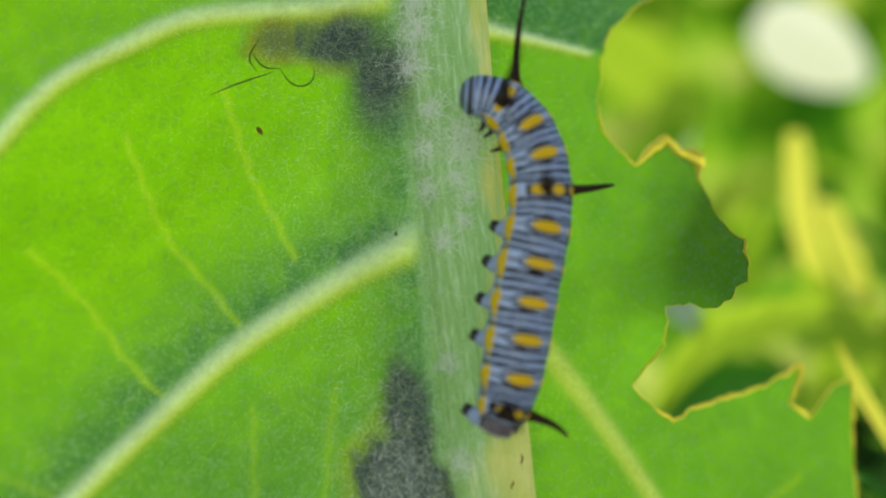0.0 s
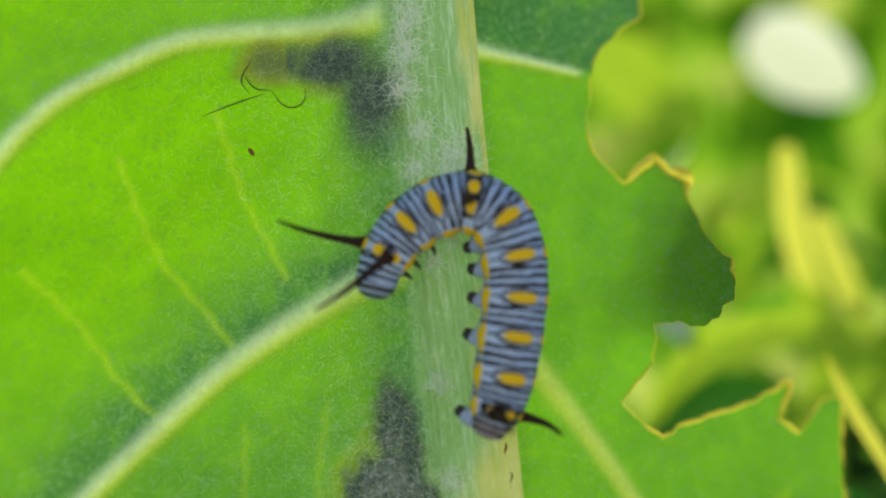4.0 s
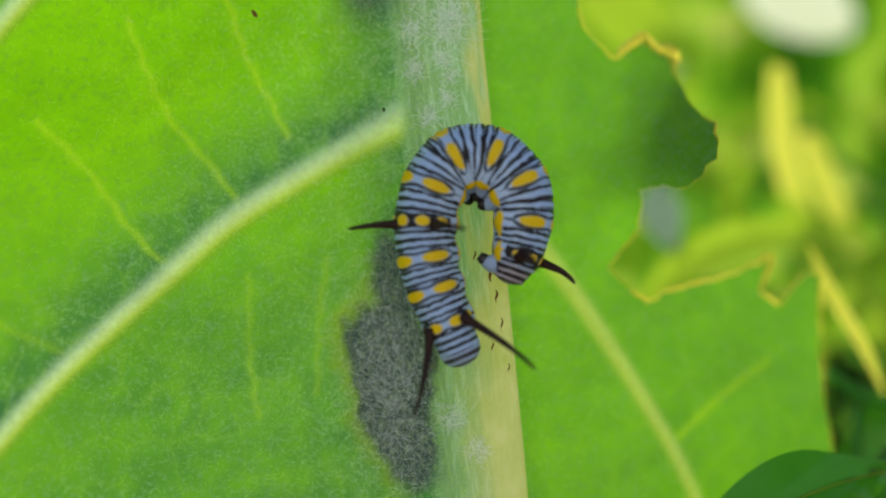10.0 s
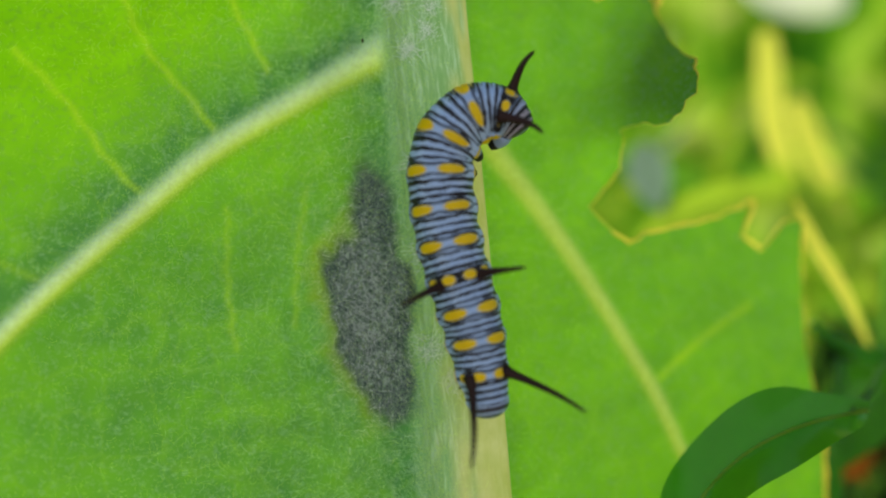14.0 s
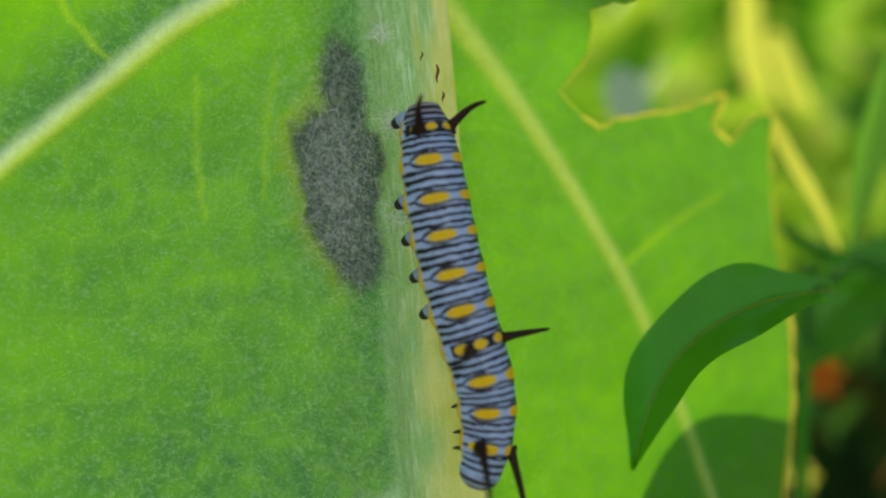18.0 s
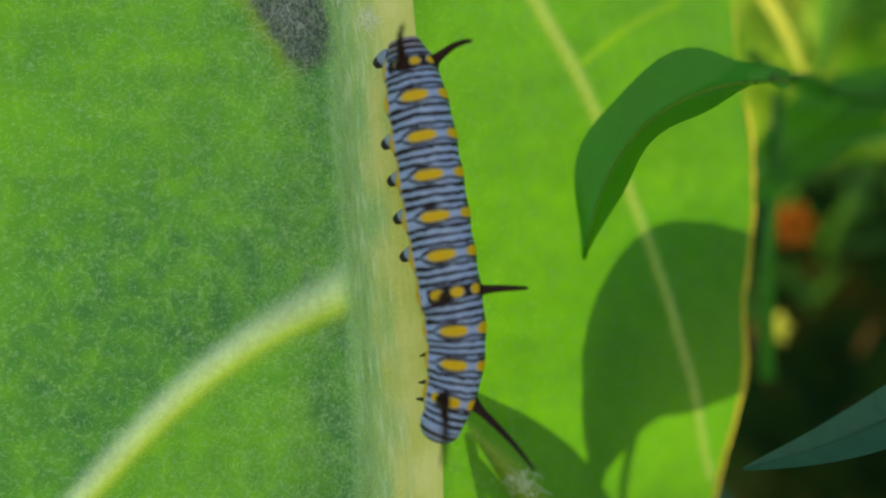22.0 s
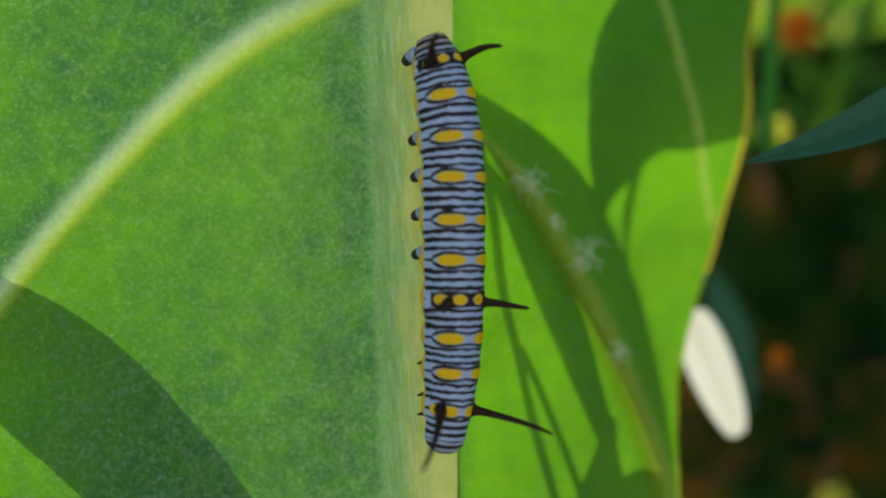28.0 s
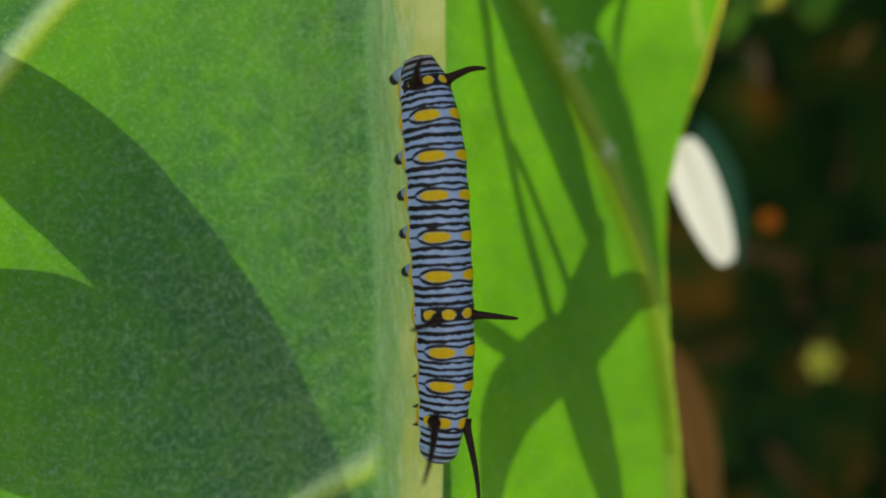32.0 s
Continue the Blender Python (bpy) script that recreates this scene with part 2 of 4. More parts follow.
SOIL = plain_material("light_fill_ground", (0.26, 0.22, 0.16), (0.42, 0.37, 0.29), 0.95, 40.0, 0.002, spots=(12.0, (0.10, 0.14, 0.05)))


def hedge_material(name, share, *stops):
    """Massed foliage: patches of several leaf colours, which can carry its shade."""
    m, nt, out, add, join = nodes(name)
    at = add("ShaderNodeTexCoord").outputs["Object"]
    c = ramp(nt, join, noise_at(add, join, at, 55.0, 4.0, 0.55), *stops)
    d, t = add("ShaderNodeBsdfDiffuse"), add("ShaderNodeBsdfTranslucent")
    join(c, d.inputs["Color"])
    join(c, t.inputs["Color"])
    mix = add("ShaderNodeMixShader", Fac=share)
    join(d.outputs[0], mix.inputs[1])
    join(t.outputs[0], mix.inputs[2])
    join(mix.outputs[0], out.inputs["Surface"])
    return m


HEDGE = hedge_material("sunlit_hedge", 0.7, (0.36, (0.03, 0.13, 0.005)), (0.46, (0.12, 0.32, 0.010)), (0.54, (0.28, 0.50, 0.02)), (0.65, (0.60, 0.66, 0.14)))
# the low foliage's shade is painted in as near-black greens
SHADE = hedge_material("hedge_painted_dark", 0.25, (0.35, (0.008, 0.024, 0.009)), (0.50, (0.02, 0.055, 0.012)), (0.58, (0.04, 0.055, 0.01)), (0.68, (0.16, 0.07, 0.01)))
BLUE_GREY = plain_material("pale_blue_skin", (0.20, 0.28, 0.46), (0.36, 0.46, 0.66), 0.35, 1600.0, 0.00003, gloss=0.5)
BLACK = plain_material("black_skin", (0.006, 0.005, 0.007), (0.022, 0.015, 0.014), 0.38, 1600.0, 0.00003, gloss=0.45)


def skin_material():
    """Caterpillar skin: pale blue, black lines and yellow spots where the fields on the mesh say."""
    m, nt, out, add, join = nodes("striped_skin")
    at = add("ShaderNodeTexCoord").outputs["Object"]

    def field(key, low, high):
        n = nt.nodes.new("ShaderNodeAttribute")
        n.attribute_name = key
        return ramp(nt, join, n.outputs["Fac"], (low, (0, 0, 0)), (high, (1, 1, 1)))

    grain, patch = noise_at(add, join, at, 1700.0, 4.0, 0.7), noise_at(add, join, at, 420.0, 2.0)
    c = blend(nt, join, grain, (0.20, 0.30, 0.54), (0.42, 0.55, 0.78))
    c = blend(nt, join, ramp(nt, join, patch, (0.5, (0, 0, 0)), (0.75, (0.5, 0.5, 0.5))), c, (0.58, 0.68, 0.80))
    c = blend(nt, join, field("brown", 0.0, 1.0), c, (0.30, 0.15, 0.04))
    c = blend(nt, join, field("dark", 0.35, 0.65), c, blend(nt, join, grain, (0.004, 0.004, 0.006), (0.020, 0.014, 0.013)))
    c = blend(nt, join, field("yellow", 0.35, 0.65), c, blend(nt, join, grain, (0.56, 0.35, 0.0005), (0.80, 0.56, 0.001)))
    d = add("ShaderNodeBsdfPrincipled", Roughness=0.36)
    d.inputs["Specular IOR Level"].default_value = 0.18
    join(c, d.inputs["Base Color"])
    bump = add("ShaderNodeBump", Strength=0.5, Distance=0.00004)
    join(grain, bump.inputs["Height"])
    join(bump.outputs[0], d.inputs["Normal"])
    join(d.outputs[0], out.inputs["Surface"])
    return m


SKIN = skin_material()
HORN = plain_material("dark_maroon_filament", (0.010, 0.005, 0.005), (0.036, 0.014, 0.011), 0.45, 900.0, gloss=0.15)


# ---- building helpers ----
def mesh_of(name, verts, faces, materials, which=None, smooth=True):
    me = bpy.data.meshes.new(name)
    me.from_pydata([tuple(v) for v in verts], [], faces)
    for m in materials:
        me.materials.append(m)
    if which is not None:
        me.polygons.foreach_set("material_index", which)
    me.polygons.foreach_set("use_smooth", [smooth] * len(faces))
    me.update()
    return me


def part(name, me, parent, label="", kind=""):
    ob = new(name, me)
    ob.parent = parent
    return tagged(ob, label, kind=kind)


def step(a, b, v):
    v = np.clip((v - a) / (b - a), 0, 1)
    return v * v * (3 - 2 * v)


def smooth_line(points, n):
    """n points on a smooth curve through the given ones."""
    p = np.array(points, float)
    d = np.r_[0, np.cumsum(np.linalg.norm(np.diff(p, axis=0), axis=1))]
    for _ in range(3):
        a, b = 0.75 * p[:-1] + 0.25 * p[1:], 0.25 * p[:-1] + 0.75 * p[1:]
        p = np.concatenate([p[:1], np.stack([a, b], 1).reshape(-1, p.shape[1]), p[-1:]])
    d = np.r_[0, np.cumsum(np.linalg.norm(np.diff(p, axis=0), axis=1))]
    return np.stack([np.interp(np.linspace(0, d[-1], n), d, p[:, k]) for k in range(p.shape[1])], 1)


def tube(points, radii, sides=10, flat=1.0, out=(0, -1, 0)):
    """Verts and faces of a closed tapered tube along points; flat squeezes it along `out`."""
    p = np.array(points, float)
    n = len(p)
    tang = np.gradient(p, axis=0)
    tang /= np.linalg.norm(tang, axis=1)[:, None]
    o = np.array(out, float)
    verts, faces = [], []
    for k in range(n):
        side = np.cross(tang[k], o)
        side /= np.linalg.norm(side) + 1e-9
        up = np.cross(side, tang[k])
        for j in range(sides):
            a = 2 * math.pi * j / sides
            verts.append(p[k] + radii[k] * (math.cos(a) * side + flat * math.sin(a) * up))
    for k in range(n - 1):
        for j in range(sides):
            j2 = (j + 1) % sides
            faces.append((k * sides + j, k * sides + j2, (k + 1) * sides + j2, (k + 1) * sides + j))
    faces.append(tuple(range(sides))[::-1])
    faces.append(tuple((n - 1) * sides + j for j in range(sides)))
    return verts, faces


def shell(points, radii, low=-95, high=95, sides=12, flat=1.0, sink=0.0):
    """The raised front of a vein: an open half pipe along points, bulging to the viewer's side."""
    p = np.array(points, float)
    tang = np.gradient(p, axis=0)
    tang /= np.linalg.norm(tang, axis=1)[:, None]
    verts, faces = [], []
    last = np.array([1.0, 0, 0.01])
    for k in range(len(p)):
        side = np.cross(tang[k], (0, -1, 0))
        side *= (1 if side @ last > 0 else -1) / (np.linalg.norm(side) + 1e-9)
        last = side
        for j in range(sides + 1):
            a = radians(low + (high - low) * j / sides)
            verts.append(p[k] + radii[k] * (math.sin(a) * side - np.array([0, flat * (math.cos(a) - sink), 0])))
    for k in range(len(p) - 1):
        for j in range(sides):
            a = k * (sides + 1) + j
            faces.append((a, a + 1, a + sides + 2, a + sides + 1))
    return verts, faces


def wavy(x, z, seed, size):
    return noise.noise(Vector((x / size, seed, z / size)))


# ---- the large milkweed leaf, in centimetres: x across, z up, y away from the camera ----
RIB_X = ((-14, -0.9), (-11.3, -0.62), (-9, -0.40), (-7, -0.27), (-4.8, -0.12), (-2.3, -0.06), (0, -0.03), (2, -0.02), (5, 0.06))
RIB_W = ((-14, 0.26), (-11.3, 0.28), (-9, 0.31), (-7, 0.33), (-4.6, 0.37), (-2.3, 0.36), (1, 0.36), (5, 0.40))
RIDGE = ((0.30, -5.75), (0.71, -6.31), (1.19, -7.23), (1.73, -8.6), (2.0, -9.7), (2.10, -10.8), (2.05, -13.0))


def rib_x(z):
    return np.interp(z, *zip(*RIB_X))


def rib_w(z):
    return np.interp(z, *zip(*RIB_W))


def sheet(x, z):
    """How far back the leaf's surface lies at (x, z)."""
    x, z = np.asarray(x, float), np.asarray(z, float)
    curl = 0.055 - 0.03 * step(0, 1, (-1 - z) / 5)
    y = 0.05 - curl * np.maximum(-0.55 - x, 0) ** 2 + 0.33 * step(-0.55, 0.45, x) + 0.33 * np.maximum(x - 0.45, 0)
    away = np.abs(x - rib_x(z))
    y = y - 0.13 * np.where(x < rib_x(z), step(0, 1, (1.15 - away) / 0.72), 0)
    rx = np.interp(-z, [-v for _, v in RIDGE], [v for v, _ in RIDGE])
    below = step(5.6, 7.0, -z)
    y = y + 0.34 * below * step(0.05, 0.75, x - rx)
    lobe = np.exp(-(((x - 2.8) / 0.85) ** 2 + (z + 0.1) ** 2)) * step(-0.75, -0.1, z)
    return y - 1.5 * lobe


def relief(x, z):
    """The blade's soft quilting."""
    return np.array([wavy(i, j, 3.0, 0.9) * 0.05 + wavy(i, j, 7.0, 0.25) * 0.014 for i, j in zip(x, z)])


def on_sheet(points, off=0.0):
    p = np.array(points, float)
    return np.stack([p[:, 0], sheet(p[:, 0], p[:, 1]) + relief(p[:, 0], p[:, 1]) + off, p[:, 1]], 1) * CM


LEFT_VEINS = (
    ((-0.38, 2.87), (-0.66, 2.82), (-1.39, 2.86), (-2.19, 2.86), (-2.66, 2.63), (-3.23, 2.32), (-3.65, 1.86), (-4.3, 1.0)),
    ((-0.37, 0.73), (-0.6, 0.65), (-1.15, 0.46), (-1.97, 0.04), (-2.47, -0.33), (-3.17, -0.88), (-3.81, -1.47), (-4.6, -2.4)),
    ((-0.45, -4.48), (-0.9, -4.63), (-1.47, -4.87), (-2.08, -5.25), (-2.65, -5.72), (-3.11, -6.15), (-3.93, -7.04), (-4.8, -8.2)),
    ((-0.8, -10.78), (-1.01, -10.87), (-1.61, -11.14), (-2.5, -11.8)),
)
RIGHT_VEINS = (
    ((0.26, 2.64), (0.4, 2.59), (0.85, 2.5), (1.34, 2.39)),
    ((0.27, 0.14), (0.66, -0.45), (0.99, -0.97), (1.37, -1.67), (1.81, -2.55), (2.0, -3.1), (2.27, -3.87), (2.45, -4.52), (2.68, -5.6), (2.93, -6.95)),
    RIDGE,
)
FINE_VEINS = (
    ((1.91, -2.51), (2.46, -2.14), (3.02, -1.91)),
    ((-3.51, 0.97), (-3.1, 0.45), (-2.9, 0.0), (-2.62, -0.35)),
    ((-2.75, 1.85), (-2.54, 0.98), (-2.17, 0.51), (-1.95, 0.1)),
    ((-1.95, 2.2), (-1.78, 1.39), (-1.6, 1.0), (-1.5, 0.7)),
    ((-1.95, -0.5), (-2.0, -1.1), (-1.98, -1.75)),
    ((-4.3, -0.3), (-3.7, -0.85), (-3.35, -1.05)),
    ((-1.25, -0.4), (-1.4, -1.0), (-1.45, -1.6)),
)


def near_line(x, z, line):
    """Distance from (x, z) to a smooth line, and on which side: positive above it."""
    p = smooth_line(line, 60)
    dx, dz = x[:, None] - p[None, :, 0], z[:, None] - p[None, :, 1]
    d = np.hypot(dx, dz)
    k = d.argmin(1)
    return d[np.arange(len(x)), k], dz[np.arange(len(x)), k]


# centre, half sizes, softness of the edge, share of rust
STAINS = ((-0.78, -1.50, 0.39, 0.76, 0.14, 0.25), (-0.64, -2.2, 0.24, 0.34, 0.3, 0.0), (-0.66, -0.75, 0.22, 0.50, 0.45, 0.0),
          (-0.92, 2.52, 0.36, 0.24, 0.5, 0.3), (-1.40, 2.58, 0.30, 0.16, 0.8, 0.5), (-0.62, 2.15, 0.24, 0.42, 0.7, 0.0))
VEIN_R = {LEFT_VEINS[0]: (0.13, 0.07), LEFT_VEINS[1]: (0.135, 0.075), LEFT_VEINS[2]: (0.165, 0.10), LEFT_VEINS[3]: (0.13, 0.08),
          RIGHT_VEINS[0]: (0.09, 0.05), RIGHT_VEINS[1]: (0.095, 0.04), RIDGE: (0.15, 0.11)}
VEIN_RISE = {RIGHT_VEINS[0]: 0.2, RIGHT_VEINS[1]: 0.2, RIDGE: 0.8}


def start_of(line, n):
    """The ridge rises slowly out of the blade; the other veins leave the midrib at full width."""
    return step(0, 0.15, np.linspace(0, 1, n)) * 0.92 + 0.08 if line is RIDGE else 1 + 0.45 * np.exp(-np.linspace(0, 12, n))


def vein_fields(x, z, lines):
    """How much of a vein each place is, where across it, how high it stands there, and which vein it is."""
    vein, across, rise, which = np.zeros(len(x)), np.full(len(x), 0.5), np.zeros(len(x)), np.full(len(x), -1)
    for n, line in enumerate(lines):
        p = smooth_line(line, 160)
        r = np.linspace(*VEIN_R[line], 160) * start_of(line, 160)
        t = np.gradient(p, axis=0)
        up = np.stack([-t[:, 1], t[:, 0]], 1) / np.linalg.norm(t, axis=1)[:, None]
        up *= np.where(up[:, 1] > 0, 1, -1)[:, None]
        near = np.flatnonzero((x > p[:, 0].min() - 0.6) & (x < p[:, 0].max() + 0.6) & (z > p[:, 1].min() - 0.6) & (z < p[:, 1].max() + 0.6))
        dx, dz = x[near, None] - p[None, :, 0], z[near, None] - p[None, :, 1]
        d = np.hypot(dx, dz)
        k = d.argmin(1)
        i = np.arange(len(near))
        d, u = d[i, k] / r[k], (dx[i, k] * up[k, 0] + dz[i, k] * up[k, 1]) / r[k]
        w = np.exp(-np.abs(d) ** 3.0)
        # the ridge's shaded lower flank is painted too, in the darkest olive
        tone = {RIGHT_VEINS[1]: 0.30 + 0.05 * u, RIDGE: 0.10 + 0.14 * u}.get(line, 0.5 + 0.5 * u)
        more = w > vein[near]
        vein[near], across[near] = np.where(more, w, vein[near]), np.where(more, np.clip(tone, 0, 1), across[near])
        which[near] = np.where(more & (w > 0.5), n, which[near])
        rise[near] = np.maximum(rise[near], VEIN_RISE.get(line, 0.20) * r[k] * np.exp(-(d / 0.85) ** 2))
    return vein, across, rise, which


def tissue_fields(x, z, lines):
    """Felt together with painted dimming, stains and rust over the leaf."""
    felt_dim = np.zeros(len(x))
    for line in lines:
        d, above = near_line(x, z, line)
        if line is RIGHT_VEINS[0]:
            # full felt above this vein also dims the blade there, replacing a shadow
            felt_dim = np.maximum(felt_dim, np.where(above > 0, 1.0, 0.3 * np.exp(-(d / 0.15) ** 2)) * step(2.3, 2.5, z))
            continue
        if line in RIGHT_VEINS:
            above = 0 * above - 1
        strength = 0.3 if line is LEFT_VEINS[0] else 1.0
        felt_dim = np.maximum(felt_dim, strength * np.exp(-(d / np.where(above > 0, 0.60, 0.12)) ** 2) * np.where(above > 0, 0.95, 0.35))
    d = np.maximum(np.abs(x - rib_x(z)) - rib_w(z), 0)
    left = x < rib_x(z)
    felt_dim = np.maximum(felt_dim, np.where(left, 0.95 * np.exp(-(d / (0.40 + 0.3 * step(-1, 2, -z))) ** 2), 0.45 * np.exp(-(d / 0.25) ** 2)))
    rough = np.array([wavy(i, j, 11.0, 0.5) for i, j in zip(x, z)])
    small = np.array([wavy(i, j, 17.0, 0.16) for i, j in zip(x, z)])
    # a floor of felt painted in to dim the right half's transmitted light
    felt_dim = np.where(left, felt_dim, np.maximum(felt_dim, 0.34 - 0.14 * step(2.5, 5, -z)))
    # left half made darker towards the bottom through the same field
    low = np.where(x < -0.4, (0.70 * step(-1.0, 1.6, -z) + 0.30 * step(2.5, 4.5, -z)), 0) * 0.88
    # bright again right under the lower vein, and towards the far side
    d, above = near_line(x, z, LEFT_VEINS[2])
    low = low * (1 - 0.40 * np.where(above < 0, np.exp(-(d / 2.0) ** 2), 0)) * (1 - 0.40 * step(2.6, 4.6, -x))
    felt_dim = np.clip(np.maximum(felt_dim, low) * (1 + 0.22 * rough + 0.30 * small), 0, 1)
    # a soft dark green spot, drawn with this field
    felt_dim = np.clip(np.maximum(felt_dim, np.exp(-((x + 0.85) / 0.25) ** 2 - ((z + 5.5) / 0.6) ** 2)), 0, 1)
    stain, rust = np.zeros(len(x)), np.zeros(len(x))
    for sx, sz, rx, rz, soft, rusty in STAINS:
        q = np.hypot((x - sx) / rx, (z - sz) / rz) + 0.28 * rough + 0.22 * small
        q = np.where((x > sx) & (sz < 1), q * (1 + 0.25 * soft) + 0.0, q)
        stain = np.maximum(stain, 1 - step(1 - soft, 1 + soft, q))
        rust = np.maximum(rust, rusty * (1 - step(1.0, 1.55, q)) * np.where(x < sx + 0.1, 1, 0.3))
    stain = np.where(rust > 0.35, stain * 0.7, stain)
    return {"felt_dim": felt_dim, "stain": stain, "rust": rust}


def leaf_pieces(verts, faces, fields, groups):
    """Cuts one smooth sheet into its parts, which keep the sheet's normals. groups: (name, label, which faces)."""
    verts, faces = np.asarray(verts, float), np.asarray(faces)
    whole = mesh_of("whole", verts, faces.tolist(), [TISSUE])
    normals = np.zeros(len(verts) * 3, np.float32)
    whole.vertex_normals.foreach_get("vector", normals)
    normals = normals.reshape(-1, 3)
    bpy.data.meshes.remove(whole)
    for name, label, pick in groups:
        if not pick.any():
            continue
        used, back = np.unique(faces[pick], return_inverse=True)
        me = mesh_of(name, verts[used], back.reshape(-1, faces.shape[1]).tolist(), [TISSUE])
        for key, values in fields.items():
            me.attributes.new(key, "FLOAT", "POINT").data.foreach_set("value", values[used].astype(np.float32))
        me.normals_split_custom_set_from_vertices(normals[used].tolist())
        part(name, me, milkweed, label)


def right_half(outline, gap):
    """The gnawed half of the leaf, within an outline."""
    from mathutils import geometry
    rng = np.random.RandomState(5)
    ring = np.array(outline)
    lo, hi = ring.min(0), ring.max(0)
    gx, gz = np.meshgrid(np.arange(lo[0], hi[0], gap), np.arange(lo[1], hi[1], gap))
    pts = np.stack([gx.ravel(), gz.ravel()], 1) + rng.uniform(-0.15, 0.15, (gx.size, 2)) * gap
    inside, far = np.zeros(len(pts), bool), np.full(len(pts), 9.0)
    for (x1, z1), (x2, z2) in zip(ring, np.roll(ring, -1, 0)):
        hit = ((z1 > pts[:, 1]) != (z2 > pts[:, 1]))
        hit &= pts[:, 0] < (x2 - x1) * (pts[:, 1] - z1) / (z2 - z1 + 1e-12) + x1
        inside ^= hit
        e = np.array([x2 - x1, z2 - z1])
        u = np.clip(((pts - (x1, z1)) @ e) / (e @ e + 1e-12), 0, 1)
        far = np.minimum(far, np.hypot(*(pts - (x1, z1) - u[:, None] * e).T))
    allp = np.concatenate([ring, pts[inside & (far > 0.5 * gap)]])
    edges = [(i, (i + 1) % len(ring)) for i in range(len(ring))]
    v2, _, tris, *_ = geometry.delaunay_2d_cdt([Vector(p) for p in allp], edges, [], 1, 1e-5)
    v2, tris = np.array([tuple(v) for v in v2]), np.array([tuple(t) for t in tris])
    x, z = v2.T
    vein, across, rise, which = vein_fields(x, z, RIGHT_VEINS)
    fields = tissue_fields(x, z, RIGHT_VEINS)
    d, _ = near_line(x, z, FINE_VEINS[0])
    pale = 0.5 * np.exp(-(d / 0.035) ** 2)
    fields.update(vein=vein, across=across, pale=pale, rib=0 * x, smooth_side=0 * x)
    owner = np.sort(which[tris], 1)[:, 1]
    groups = [("blade", "bright green blade with a gnawed margin", owner < 0)]
    groups += [("lateral_vein", "yellowish raised side vein" if k < 2 else "olive downy side vein along a fold", owner == k) for k in range(len(RIGHT_VEINS))]
    leaf_pieces(np.stack([x, sheet(x, z) + relief(x, z) - rise, z], 1) * CM, tris, fields, groups)


def left_half(edge):
    """The whole half of the leaf and the midrib: one sheet of rows across, from the far margin over the midrib's crest."""
    zs, cols = np.arange(-14, 5.01, 0.032), 165
    arcs = np.linspace(-62, 125, 28)
    order = edge[:, 1].argsort()
    far = np.interp(zs, edge[order, 1], edge[order, 0])
    c, w, low = rib_x(zs), rib_w(zs), step(-1.0, 2.5, -zs)
    u = np.linspace(0, 1, cols)
    bx = far[:, None] + (c - 1.34 * w - far)[:, None] * u[None, :]
    skirt = np.array([1.22, 1.11, 1.0])
    sx = c[:, None] - skirt[None] * w[:, None]
    ax = c[:, None] + w[:, None] * np.sin(np.radians(arcs))[None]
    X = np.concatenate([bx, sx, ax], 1)
    Z = np.repeat(zs[:, None], X.shape[1], 1)
    n, shape = X.shape[1], X.shape
    x, z = X.ravel(), Z.ravel()
    vein, across, rise, which = vein_fields(x, z, LEFT_VEINS)
    base = (sheet(x, z) + relief(x, z)).reshape(shape)
    flat = np.where(arcs < 90, 0.35, 2.0)
    arc_y = -0.05 - flat[None] * w[:, None] * np.cos(np.radians(arcs))[None]
    Y = base.copy()
    s = ((1.34 - skirt) / (1.34 - 0.883))[None] ** 2
    Y[:, cols:cols + 3] = base[:, cols:cols + 3] * (1 - s) + (-0.05 - 0.35 * w * math.cos(radians(62)))[:, None] * s
    Y[:, cols + 3:] = arc_y
    rib = np.concatenate([np.zeros(cols), (0.25, 0.5, 0.75), np.interp(arcs, (-62, -48), (0.88, 1.0))])
    wobble = np.array([[noise.noise(Vector((a * 0.06, 1.0, k * 2.2))) for a in arcs] for k in zs])
    smooth = np.zeros(shape)
    smooth[:, cols + 3:] = np.clip((arcs[None] + 34 * wobble - (30 - 72 * low[:, None])) / (32 + 20 * low[:, None]), 0, 1)
    ribs = np.repeat(rib[None], len(zs), 0)
    ribs = ribs * (1 - 0.10 * np.array([[noise.noise(Vector((j * 0.4, 6.0, k * 5))) for j in range(n)] for k in zs]))
    Y -= rise.reshape(shape) * (1 - rib[None])
    fields = tissue_fields(x, z, LEFT_VEINS)
    pale = np.zeros(len(x))
    for k, line in enumerate(FINE_VEINS[1:]):
        d, _ = near_line(x + 0.012 * np.sin(z * 23), z, line)
        pale = np.maximum(pale, (0.55 if k < 3 else 0.30) * np.exp(-(d / 0.026) ** 2))
    fields["stain"] *= np.where(ribs.ravel() > 0.9, 0.35, 1)
    fields.update(vein=vein * (1 - 0.6 * rib[None] * np.ones(shape)).ravel(), across=across, pale=pale * (1 - vein), rib=np.clip(ribs, 0, 1).ravel(), smooth_side=smooth.ravel())
    k, j = np.meshgrid(np.arange(len(zs) - 1), np.arange(n - 1), indexing="ij")
    a = (k * n + j).ravel()
    faces = np.stack([a, a + 1, a + n + 1, a + n], 1)
    on_rib_now = j.ravel() >= cols + 1
    owner = np.where(on_rib_now, -2, np.sort(which[faces], 1)[:, 2])
    groups = [("blade", "bright green blade with grey stains beside the midrib", owner == -1), ("midrib", "thick pale green downy midrib", on_rib_now)]
